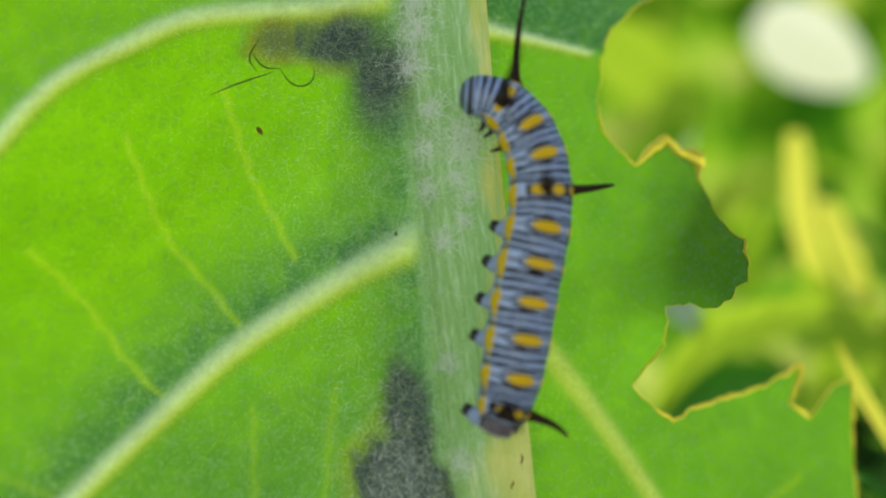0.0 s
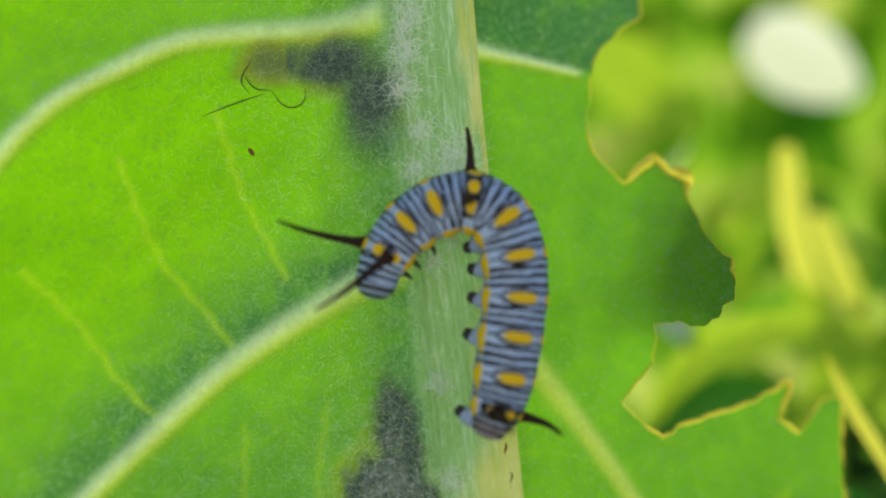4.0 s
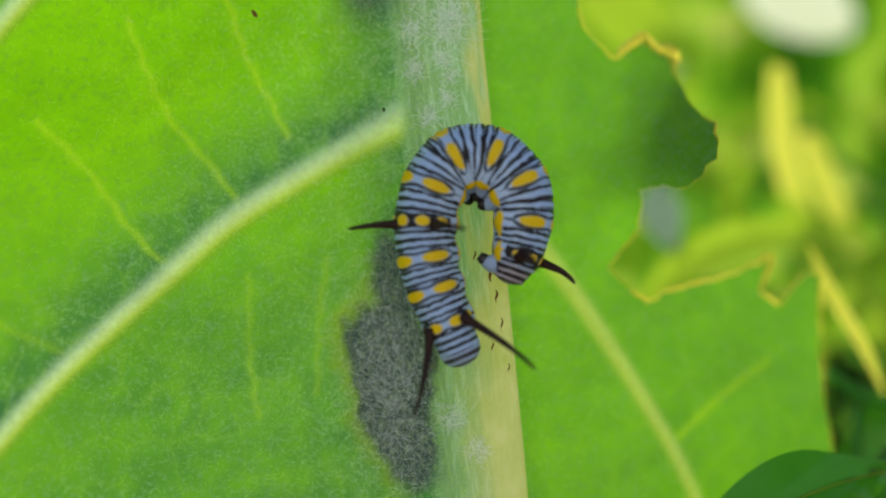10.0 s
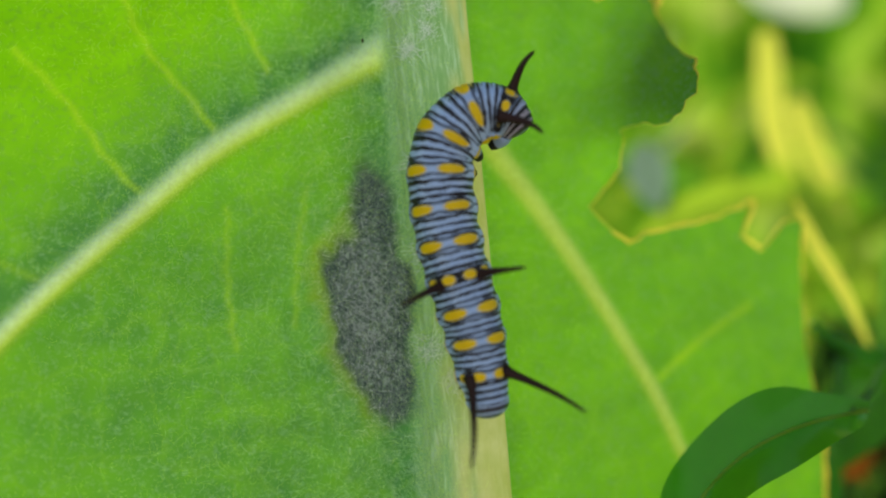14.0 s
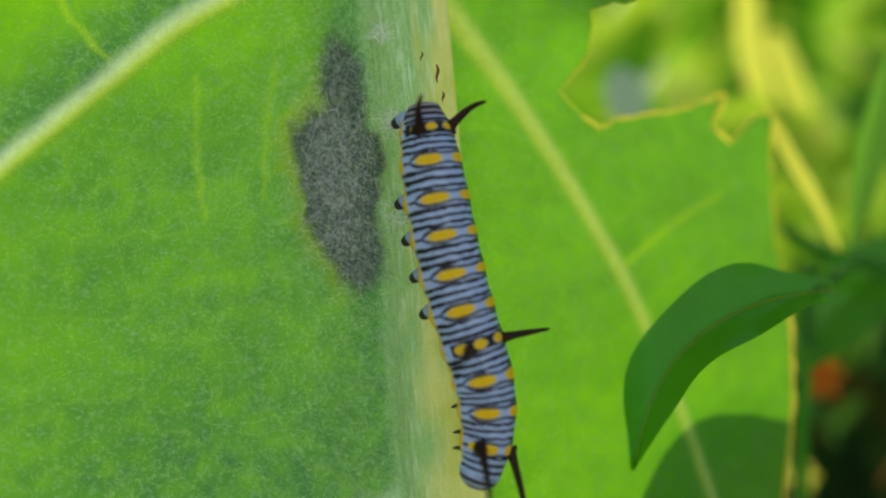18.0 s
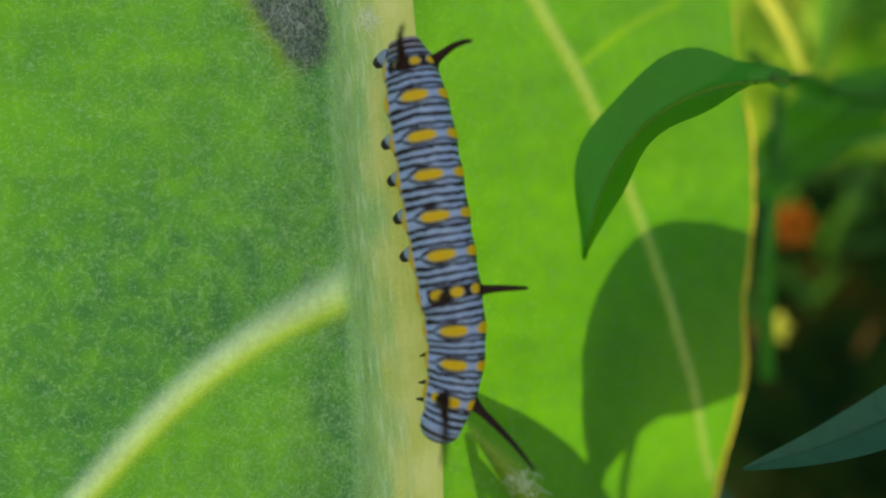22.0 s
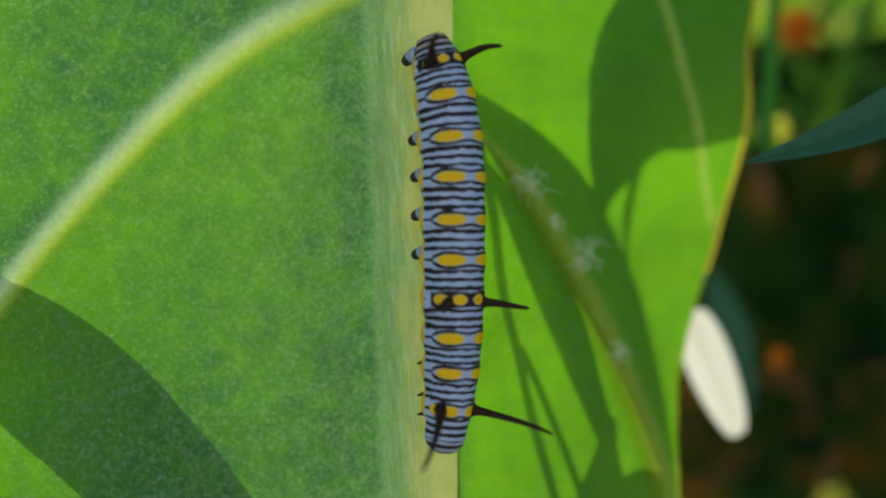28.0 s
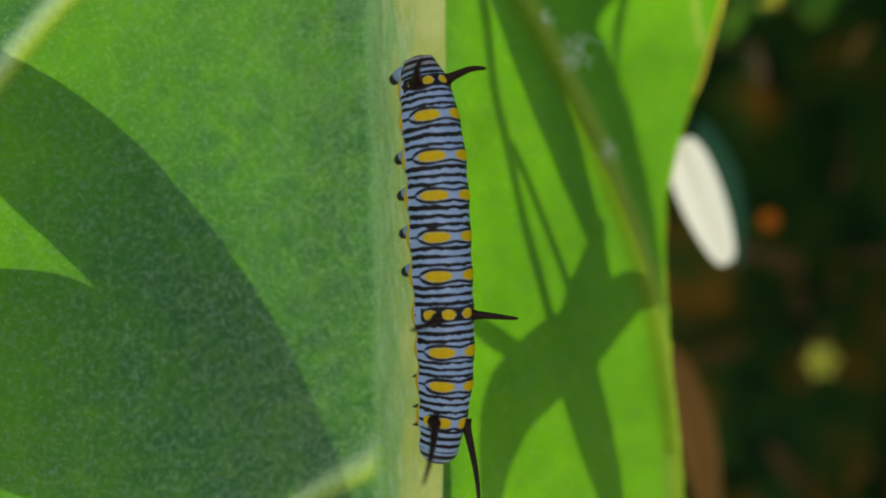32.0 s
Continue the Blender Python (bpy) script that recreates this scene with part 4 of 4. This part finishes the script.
def foliage(name, label, count, box, size, material, seed, face=(0, -0.6, 0.7)):
    r = random.Random(seed)
    verts, faces = [], []
    for _ in range(count):
        c = np.array([r.uniform(*box[0]), r.uniform(*box[1]), r.uniform(*box[2])])
        d = np.array([r.uniform(-1, 1), r.uniform(-0.5, 0.5), r.uniform(-1, 0.4)])
        d /= np.linalg.norm(d)
        s = size * r.uniform(0.6, 1.4)
        f = np.array(face) + np.array([r.uniform(-0.6, 0.6) for _ in range(3)])
        me, _ = leaf_mesh("tmp", (c, c + d * s, c + d * s * 2 + np.array([0, 0, -0.3 * s])), s * 0.32, f, 12, material, 8, 4)
        base = len(verts)
        verts += [tuple(v.co) for v in me.vertices]
        faces += [tuple(base + i for i in p.vertices) for p in me.polygons]
        bpy.data.meshes.remove(me)
    return tagged(new(name, mesh_of(name, verts, faces, [material])), label, "foliage", kind="stuff")


foliage("bright_foliage", "sunlit yellow-green leaves out of focus", 48, ((3.8, 13), (6, 9), (-2.4, 2.6)), 0.7, YOUNG_LEAF, 1, (0, -1, 0))
foliage("green_foliage", "green leaves out of focus", 30, ((3.8, 13), (6, 9), (-2.6, 2.6)), 0.8, MID_LEAF, 2, (0, -1, 0))
foliage("dark_foliage", "leaves coloured near-black green for shade", 90, ((3.5, 12), (5, 9), (-16, -4)), 0.9, SHADE, 3)
foliage("shadow_foliage", "mid-green leaves at the edge of the shade", 46, ((3.2, 10), (4.5, 8), (-5.2, -2.0)), 0.6, MID_LEAF, 7, (0, -1, 0.3))
foliage("brown_foliage", "brown withered leaves in the shade", 26, ((4, 8), (5, 8), (-14, -4)), 0.5, BROWN, 5)


def flower(x, y, z, size, material, label):
    ob = tagged(new("flower"), label, "flower", "blurred flowers")
    for k in range(6):
        a = k * math.pi / 3
        d = np.array([math.cos(a), -0.3, math.sin(a)]) * size
        c = np.array([x, y, z])
        me, _ = leaf_mesh("petal", (c, c + d * 0.6, c + d), size * 0.4, (0, -1, 0.2), 8, material, 8, 4)
        part("petal", me, ob)
    return ob


flower(5.18, 4.0, -4.35, 0.36, ORANGE, "small orange flower in the shade")
flower(4.78, 4.0, -5.75, 0.24, STALK, "small pale yellow flower in the shade")
flower(4.62, 4.2, -9.0, 0.17, ORANGE, "small orange flower in the shade")
flower(5.2, 4.2, -11.1, 0.30, STALK, "small pale yellow flower in the shade")

# added out of view: bounces sunlight back onto the leaf's near side
wall = tagged(new("fill_wall", mesh_of("fill_wall", [(x, y, z) for x in (-3, 3) for y in (-1.5, -1.7) for z in (-0.6, 1.8)],
              [(0, 1, 5, 4), (2, 6, 7, 3), (0, 2, 3, 1), (4, 5, 7, 6), (1, 3, 7, 5), (0, 4, 6, 2)], [FILL_WALL], smooth=False)),
              "unseen pale grey wall added to bounce fill light onto the leaf", "wall", kind="structure")
# ground out of view, its light colour chosen to bounce fill upwards
ground = tagged(new("ground", mesh_of("ground", [(-200, -200, -0.6), (200, -200, -0.6), (200, 200, -0.6), (-200, 200, -0.6)], [(0, 1, 2, 3)], [SOIL])),
                "unseen ground, made light and sandy to bounce sun upwards", "ground", kind="structure")

# ---- the caterpillar, in millimetres ----
MM = 0.001
ROWS_OF_SPOTS = (0.107, 0.197, 0.28, 0.372, 0.465, 0.56, 0.66, 0.755, 0.855, 0.94)
caterpillar = tagged(new("caterpillar"), "caterpillar striped black, pale blue and yellow, on the leaf's midrib", "caterpillar")


def girth(s):
    """Half width of the body at s from head (0) to tail (1), millimetres."""
    return float(np.interp(s, (0, 0.04, 0.1, 0.2, 0.35, 0.6, 0.8, 0.9, 0.96, 1.0), (1.5, 1.7, 2.05, 2.35, 2.55, 2.65, 2.6, 2.35, 1.95, 1.35)))


def skin_fields(s, a):
    """Yellow, black and brown of the skin at s (head 0, tail 1) and a degrees from the back's midline."""
    row = np.array(ROWS_OF_SPOTS)
    wob = np.array([[noise.noise(Vector((j / 26, 3.0, i * 55))) for i, j in zip(si, ai)] for si, ai in zip(s, a)])
    bit = np.array([[noise.noise(Vector((j / 9, 9.0, i * 120))) for i, j in zip(si, ai)] for si, ai in zip(s, a)])
    n = np.abs(s[..., None] - row).argmin(-1)
    ds = s - row[n] + 0.0015 * wob
    half = np.where(n == 9, 0.010, 0.0132)
    spot = 2.0 - (np.abs((a - 36) / 27) ** 2.4 + np.abs(ds / half) ** 2.2)
    twin = 2.0 - np.minimum(((a - 20) / 13) ** 2, ((a - 56) / 14) ** 2) - np.abs(ds / half) ** 2.2
    front = 2.0 - np.minimum(((a - 26) / 18) ** 2, ((a - 66) / 12) ** 2) - np.abs(ds / half) ** 2.2
    spot = np.where((n == 3) | (n == 9), twin, np.where(n == 0, front, spot))
    yellow = np.clip(spot - 0.55, 0, 1)
    # black lines round each spot, meeting below it
    close = np.where(a < 36, 0.0158 - 0.004 * ((36 - a) / 36) ** 2, 0.0158 * np.sqrt(np.clip(1 - ((a - 36) / 38) ** 2, 0, 1)))
    thick = 0.0030 + 0.0026 * np.exp(-((a - 50) / 26) ** 2) + 0.0014 * wob
    line = 1 - np.abs(np.abs(ds) - close) / (2 * thick)
    dark = np.where(a < 92, np.clip(line, 0, 1), 0)
    dark = np.where(((n == 3) | (n == 9)) & (a < 84) & (np.abs(ds) < 0.017), 1.0, dark)
    dark = np.where((n == 3) & (a > 76) & (a < 90), 0.0, dark)
    # fine lines between the rows
    k = np.clip(np.searchsorted(row, s) - 1, 0, len(row) - 2)
    span = row[k + 1] - row[k]
    q = (s - row[k] - 0.0175) / (span - 0.035)
    wave = np.cos(2 * math.pi * (3 * q + 0.20 * wob + 0.06 * bit))
    fine = np.clip(0.5 - 1.6 * (wave + 0.02 - 0.65 * bit + 0.20 * np.cos(np.radians(a) * 2)), 0, 1)
    between = (q > -0.02) & (q < 1.02) & (s > row[0]) & (s < row[-1])
    dark = np.where(between & (a < 126), np.maximum(dark, fine), dark)
    # the ends: rings round the neck, dark stripes before the tail
    neck = np.clip(0.5 - 1.5 * (np.cos(2 * math.pi * s / 0.019 + 0.6 * wob) + 0.1), 0, 1)
    dark = np.where(s < row[0] - 0.019, neck, dark)
    rear = np.clip(0.5 - 1.4 * (np.cos(2 * math.pi * s / 0.017 + 0.8 * wob) - 0.2), 0, 1)
    dark = np.where(s > row[-1] + 0.014, rear, dark)
    # a chain of yellow along each flank
    p = (s - row[k]) / span
    flank = 1.0 - np.abs(a - 104 - 5 * np.sin(2 * math.pi * p)) / np.maximum(1.0, 15 * np.abs(np.cos(math.pi * (p - 0.15))) ** 1.5 + 4 * bit)
    flank = np.where((s > 0.06) & (s < 0.97), np.clip(0.5 + 2.2 * flank, 0, 1), 0)
    yellow = np.where(a > 88, flank, yellow)
    dark = np.where((a > 94) & (a < 112) & (flank > 0.3), 0, dark)
    under = np.clip(0.5 + 2.0 * (np.sin(2 * math.pi * p + 1.0) * 0.5 + wob - 0.1), 0, 1)
    dark = np.where(a > 126, under, dark)
    brown = 0.55 * step(0.955, 0.985, s) + 0.35 * step(118, 150, a)
    return yellow, np.where(yellow > 0.45, 0, dark), brown


RINGS = 60
SHARE = 0.966 / RINGS
ring_s = [0.034 + SHARE * (k + 0.5) for k in range(RINGS)]
ALONG = np.array([-0.95, -0.8, -0.65, -0.52, -0.39, -0.26, -0.13, 0.0, 0.13, 0.26, 0.39, 0.52, 0.65, 0.8, 0.95])
TUCK = np.array([0.92, 0.95, 0.978, 0.998, 1.0, 1.0, 1.0, 1.0, 1.0, 1.0, 1.0, 0.998, 0.978, 0.95, 0.92])
SIDES = 96


def body_ring(s):
    """A ring of skin about s: x to the side, y the back, z towards the tail; its rims are tucked in under its neighbours."""
    angle = np.linspace(0, 2 * math.pi, SIDES, endpoint=False)
    a = np.degrees(np.where(angle > math.pi, 2 * math.pi - angle, angle))
    S, A = np.meshgrid(s + ALONG * SHARE, a, indexing="ij")
    yellow, dark, brown = skin_fields(S, A)
    row = np.array(ROWS_OF_SPOTS)
    k = np.clip(np.searchsorted(row, S) - 1, 0, len(row) - 2)
    p = (S - row[k]) / (row[k + 1] - row[k])
    g = np.array([girth(min(max(v, 0), 1)) for v in S[:, 0]])[:, None]
    swell = 1 + 0.022 * np.cos(2 * math.pi * p) - 0.006 * dark + 0.006 * yellow + 0.10 * np.clip(1 - ((A - 104) / 22) ** 2, 0, 1) * (0.6 + 0.4 * np.cos(2 * math.pi * p))
    r = g * swell * TUCK[:, None] * 1.02
    flat = np.where(np.cos(angle) < -0.3, 0.94, 1.0)[None]
    verts = np.stack([r * np.sin(angle)[None], r * np.cos(angle)[None] * flat, np.repeat((ALONG * SHARE * 33.0)[:, None], SIDES, 1)], -1).reshape(-1, 3) * MM
    i, j = np.meshgrid(np.arange(len(ALONG) - 1), np.arange(SIDES), indexing="ij")
    j2 = (j + 1) % SIDES
    faces = np.stack([i * SIDES + j, i * SIDES + j2, (i + 1) * SIDES + j2, (i + 1) * SIDES + j], -1).reshape(-1, 4).tolist()
    faces += [list(range(SIDES))[::-1], [(len(ALONG) - 1) * SIDES + v for v in range(SIDES)]]
    me = mesh_of("body_ring", verts, faces, [SKIN])
    for key, values in (("yellow", yellow), ("dark", dark), ("brown", brown)):
        me.attributes.new(key, "FLOAT", "POINT").data.foreach_set("value", values.ravel().astype(np.float32))
    return part("body_ring", me, caterpillar)


rings = [body_ring(s) for s in ring_s]


def ring_near(s):
    return rings[min(range(RINGS), key=lambda k: abs(ring_s[k] - s))]


# head: a domed capsule with black and pale arcs
verts, faces, which = [], [], []
loops, sides = 14, 28
for k in range(loops + 1):
    a = math.pi * 0.62 * k / loops
    for j in range(sides):
        b = 2 * math.pi * j / sides
        verts.append((1.75 * math.sin(a) * math.sin(b) * MM, 1.6 * math.sin(a) * math.cos(b) * MM, -1.35 * math.cos(a) * MM))
for k in range(loops):
    for j in range(sides):
        j2 = (j + 1) % sides
        faces.append((k * sides + j, (k + 1) * sides + j, (k + 1) * sides + j2, k * sides + j2))
        which.append(0 if k in (2, 3, 6, 7, 10, 11) else 1)
head = part("head", mesh_of("head", verts, faces, [BLUE_GREY, BLACK], which), caterpillar, "black head with pale arcs")


tail_verts = [(v[0] * 0.72, v[1] * 0.72, -v[2] * 0.45) for v in verts]
tail = part("tail_plate", mesh_of("tail_plate", tail_verts, [f[::-1] for f in faces], [BLUE_GREY, BLACK], [0 if k // sides in (3, 8) else 1 for k in range(len(faces))]), caterpillar)


def feeler(length, width, bend, hook=0.0):
    """A fleshy filament: broad at its root, bowed, with a blunt tip."""
    u = np.linspace(0, 1, 19)
    p = np.stack([bend * length * u**2 + hook * length * np.maximum(u - 0.55, 0) ** 2, length * u, 0.03 * length * np.sin(3 * u)], 1)
    r = width * (0.30 + 0.70 * (1 - u) ** 0.8 + 0.9 * np.exp(-u / 0.06))
    r[-1] *= 0.45
    return mesh_of("filament", *tube(p * MM, r * MM, 10, out=(0, 0, 1)), [HORN])


LONG, MIDDLE, TAIL = feeler(7.2, 0.36, 0.10, 0.1), feeler(3.9, 0.40, 0.16, 0.9), feeler(3.7, 0.42, 0.12, 0.5)
long_right, long_left = part("filament", LONG, caterpillar, "long dark thread-like filament"), part("filament", LONG, caterpillar, "long dark thread-like filament")
tail_right, tail_left = part("filament", TAIL, caterpillar, "short dark curved filament"), part("filament", TAIL, caterpillar, "short dark curved filament")
for sign in (1, -1):
    f = part("filament", MIDDLE, ring_near(ROWS_OF_SPOTS[3]), "short dark curved filament")
    turn = Euler((radians(-8), 0, radians(-sign * 42))).to_matrix().to_4x4()
    g = girth(ROWS_OF_SPOTS[3]) * MM
    f.matrix_basis = Matrix.Translation((0.93 * math.sin(radians(42)) * sign * g, 0.93 * math.cos(radians(42)) * g, 0)) @ turn @ Matrix.Diagonal((sign, 1, 1, 1))


def foot_mesh(length, widths, tip):
    u = np.linspace(0, 1, 9)
    p = np.stack([0 * u, -length * u, 0.10 * length * np.sin(4 * u)], 1)
    V, Fc = tube(p * MM, np.interp(u, np.linspace(0, 1, len(widths)), widths) * MM, 12, out=(0, 0, 1))
    return mesh_of("leg", V, Fc, [BLUE_GREY, BLACK], [0 if k < 12 * tip else 1 for k in range(len(Fc))])


PROLEG, LEG = foot_mesh(1.5, (0.90, 0.85, 0.68, 0.52, 0.50, 0.34), 5), foot_mesh(1.2, (0.30, 0.24, 0.16, 0.06), 0)
for s, me in ((0.07, LEG), (0.115, LEG), (0.2, LEG), (0.48, PROLEG), (0.575, PROLEG), (0.675, PROLEG), (0.77, PROLEG), (0.975, PROLEG)):
    g = girth(s) * MM
    for sign in (1, -1):
        f = part("proleg" if me is PROLEG else "leg", me, ring_near(s))
        f.matrix_basis = Matrix.Translation((0.60 * sign * g, -0.60 * g, 0)) @ Euler((0, 0, radians((34 if me is PROLEG else 30) * sign))).to_matrix().to_4x4()


# body rows: seconds, length, middle x and z (mm), headings in degrees from head to tail
def start_rows():
    return [
        (0, 30.2, 5.0, 6.0, 1, -61, -92, -109, -106, -106, -118),
        (1, 29.9, 5.2, 6.1, 36, -19, -84, -112, -101, -109, -117),
        (2, 30.4, 4.1, 6.9, -4, -21, -67, -104, -102, -105, -113),
        (4.5, 32.0, 4.0, 8.4, 96, 62, 20, -71, -103, -106, -121),
        (5, 31.2, 3.2, 7.3, 106, 75, 29, -63, -107, -104, -128),
        (6, 31.5, 3.2, 6.5, 100, 101, 48, -41, -106, -100, -122),
        (7, 32.2, 1.9, 6.2, 92, 91, 68, -26, -91, -105, -133),
    ]


def turning_rows():
    return [
        (8, 31.9, 0.4, 5.1, 103, 91, 74, 3, -84, -101, -121),
        (9, 32.3, -1.3, 3.9, 97, 94, 89, 34, -59, -96, -137),
        (10, 32.5, -1.9, 1.5, 107, 107, 88, 57, -34, -100, -118),
        (11, 31.6, -2.6, -0.6, 92, 102, 92, 78, -1, -92, -127),
        (12, 32.2, -2.1, -3.7, 94, 102, 100, 87, 44, -52, -118),
        (13, 31.2, -1.0, -6.6, 95, 97, 104, 95, 76, -12, -128),
    ]


def crawling_rows():
    return [
        (15.5, 30.5, 0.4, -13.9, 86, 99, 97, 64),
        (16, 31.0, 1.4, -16.5, 74, 101, 100, 65),
        (17, 31.2, 2.0, -21.6, 74, 98, 98, 84),
        (18, 31.8, 1.6, -26.4, 63, 103, 96, 91),
        (19, 32.2, 2.2, -30.2, 78, 97, 99, 92),
        (20, 32.0, 2.4, -34.0, 70, 97, 97, 96),
        (21, 33.0, 3.3, -37.2, 53, 95, 97, 104),
    ]


def descending_rows():
    return [
        (22, 33.0, 3.3, -41.5, 58, 94, 93, 97),
        (23, 32.7, 3.3, -46.3, 54, 92, 95, 98),
        (24, 33.0, 2.3, -50.3, 50, 90, 91, 94),
        (27, 34.4, 1.2, -63.9, 70, 83, 86, 100),
        (28, 34.8, 0.6, -69.3, 77, 84, 86, 101),
        (29, 34.3, -0.3, -74.9, 73, 85, 88, 96),
        (30, 34.4, -0.9, -80.0, 74, 87, 88, 98),
        (31, 34.5, -1.2, -85.6, 67, 86, 90, 96),
        (32, 34.7, -1.5, -90.4, 75, 88, 88, 98),
    ]


def glide(t, times, values):
    """Smooth interpolation (monotone slopes)."""
    times, values = np.array(times, float), np.array(values, float)
    h, d = np.diff(times), np.diff(values) / np.diff(times)
    m = np.zeros(len(values))
    m[0], m[-1] = d[0], d[-1]
    for k in range(1, len(d)):
        m[k] = 0 if d[k - 1] * d[k] <= 0 else 2 * d[k - 1] * d[k] / (d[k - 1] + d[k])
    k = int(np.clip(np.searchsorted(times, t) - 1, 0, len(h) - 1))
    u = (t - times[k]) / h[k]
    return ((2 * u**3 - 3 * u**2 + 1) * values[k] + (u**3 - 2 * u**2 + u) * h[k] * m[k]
            + (3 * u**2 - 2 * u**3) * values[k + 1] + (u**3 - u**2) * h[k] * m[k + 1])


# heading of the long filaments in the leaf's plane, degrees
RIGHT_HORN = ((0, 85), (1, 120), (2, 111), (4.5, 187), (5, 210), (6, 234), (7, 200), (8, 240), (9, 241), (10, 260), (11, 198), (12, 265), (13, 272),
              (16, 270), (19, 285), (23, 272), (28, 255), (32, 265))
LEFT_HORN = ((0, 88), (1, 124), (2, 186), (5, 235), (7, 280), (8, 312), (9, 296), (10, 326), (11, 297), (12, 338), (13, 336), (15.5, 336), (16, 366), (16.5, 329),
             (17, 299), (18, 282), (18.5, 342), (19, 368), (19.5, 358), (20, 315), (21, 287), (22, 316), (22.5, 360))
LEFT_HORN_LATE = ((23, 295), (24, 285), (27, 284), (27.5, 290), (28, 349), (28.5, 348), (29, 284), (30, 277), (30.5, 301), (31, 357), (31.5, 307), (32, 282))
# and of the two at the tail: the one that ends up pointing back, and the one that ends up sideways
TAIL_BACK = ((0, -20), (1, -12), (6, -20), (9, -27), (10, -25), (11, -8), (11.5, 0), (12, 15), (13, 45), (13.5, 55), (15.5, 95), (16, 95), (17, 110), (18, 100), (23, 100), (32, 95))
TAIL_SIDE = ((0, -20), (10, -30), (11, -36), (12, -42), (13, -15), (13.5, -20), (15.5, 0), (16, 20), (17, 30), (18, 40), (19, 32), (23, 30), (27, 18), (28, 20), (30, 15), (32, 20))
TAIL_BACK_RISE, TAIL_SIDE_RISE = ((0, 0.3), (13, 0.4), (15.5, 0.4), (17, 0.9), (19, 2.2), (23, 1.2), (27, 2.6), (32, 3.0)), ((0, 3.5), (11, 2.5), (12, 0.6), (13, 0.35), (32, 0.4))
LONG_LEFT_RISE = ((0, 4.0), (1, 3.0), (2, 0.35), (32, 0.35))
ROLL_TIMES = (0, 5, 8, 10, 12, 13, 15.5, 20, 28, 32)
ROLL_HEAD = (45, 35, 20, 0, -5, -8, -30, -32, -30, -28)
ROLL_TAIL = (52, 50, 54, 60, 62, 58, -22, -33, -32, -30)


def body_at(t, rows):
    """Points, tangents and backs of the body along s at a time."""
    times = [r[0] for r in rows]
    v = [glide(t, times, [r[k] for r in rows]) for k in range(1, len(rows[0]))]
    length, x, z, turns = v[0], v[1], v[2], v[3:]
    u = np.linspace(0, 1, 121)
    h = np.radians(np.interp(u, np.linspace(0, 1, len(turns)), turns))
    for _ in range(6):
        h[1:-1] = (h[:-2] + h[1:-1] * 2 + h[2:]) / 4
    c = np.cumsum(np.stack([np.cos(h), np.sin(h)], 1), 0) * length / 120
    c += np.array([x, z]) - c[60]
    roll = np.radians(np.interp(u, (0, 1), (glide(t, ROLL_TIMES, ROLL_HEAD), glide(t, ROLL_TIMES, ROLL_TAIL))))
    return u, c, h, roll


def motions():
    late = []
    seven = np.linspace(0, 1, 7)
    for r in start_rows() + turning_rows() + crawling_rows() + descending_rows():
        turns = r[4:]
        late.append((*r[:4], *np.interp(seven, np.linspace(0, 1, len(turns)), turns)))
    times = [k / 2 for k in range(65)]
    keys = {ob: [] for ob in (*rings, head, tail, long_right, long_left, tail_right, tail_left)}
    base = []
    for t in times:
        u, c, h, roll = body_at(t, late)
        root = Vector((c[60, 0] * MM, -0.0035, c[60, 1] * MM))
        base.append((t, Matrix.Translation(root)))

        def frame_at(s):
            k = min(int(s * 120), 119)
            f = s * 120 - k
            p = c[k] * (1 - f) + c[k + 1] * f
            a, r = h[k] * (1 - f) + h[k + 1] * f, roll[k] * (1 - f) + roll[k + 1] * f
            along = Vector((math.cos(a), 0, math.sin(a)))
            out = Vector((-math.sin(a), 0, math.cos(a)))
            dorsal = Vector((0, -1, 0)) * math.cos(r) + out * math.sin(r)
            side = dorsal.cross(along)
            m = Matrix((side, dorsal, along)).transposed().to_4x4()
            m.translation = Vector((p[0] * MM, -0.0042, p[1] * MM)) - root
            return m

        for ob, s in zip(rings, ring_s):
            keys[ob].append((t, frame_at(s)))
        keys[head].append((t, frame_at(0.03)))
        keys[tail].append((t, frame_at(0.998)))
        def reach(ob, s, side, up, headings, rise):
            """Keys a filament rooted beside the back at s, by its heading in the leaf's plane and its rise from it."""
            a = radians(glide(t, *zip(*headings)))
            way = (Vector((math.cos(a), -glide(t, *zip(*rise)), math.sin(a)))).normalized()
            across = way.cross(Vector((0, -1, 0))).normalized()
            n = Matrix((across, way, across.cross(way))).transposed().to_4x4()
            n.translation = frame_at(s) @ Vector((side * MM, up * MM, 0))
            keys[ob].append((t, n))

        reach(long_right, ROWS_OF_SPOTS[0], 1.45, 1.3, RIGHT_HORN, ((0, 0.35), (13, 0.35), (17, 1.6), (32, 1.8)))
        reach(long_left, ROWS_OF_SPOTS[0], -1.45, 1.3, LEFT_HORN + LEFT_HORN_LATE, LONG_LEFT_RISE)
        reach(tail_left, ROWS_OF_SPOTS[9], 1.4, 1.3, TAIL_BACK, TAIL_BACK_RISE)
        reach(tail_right, ROWS_OF_SPOTS[9], -1.4, 1.3, TAIL_SIDE, TAIL_SIDE_RISE)
    walk(caterpillar, base)
    for ob, rows in keys.items():
        walk(ob, rows)


motions()
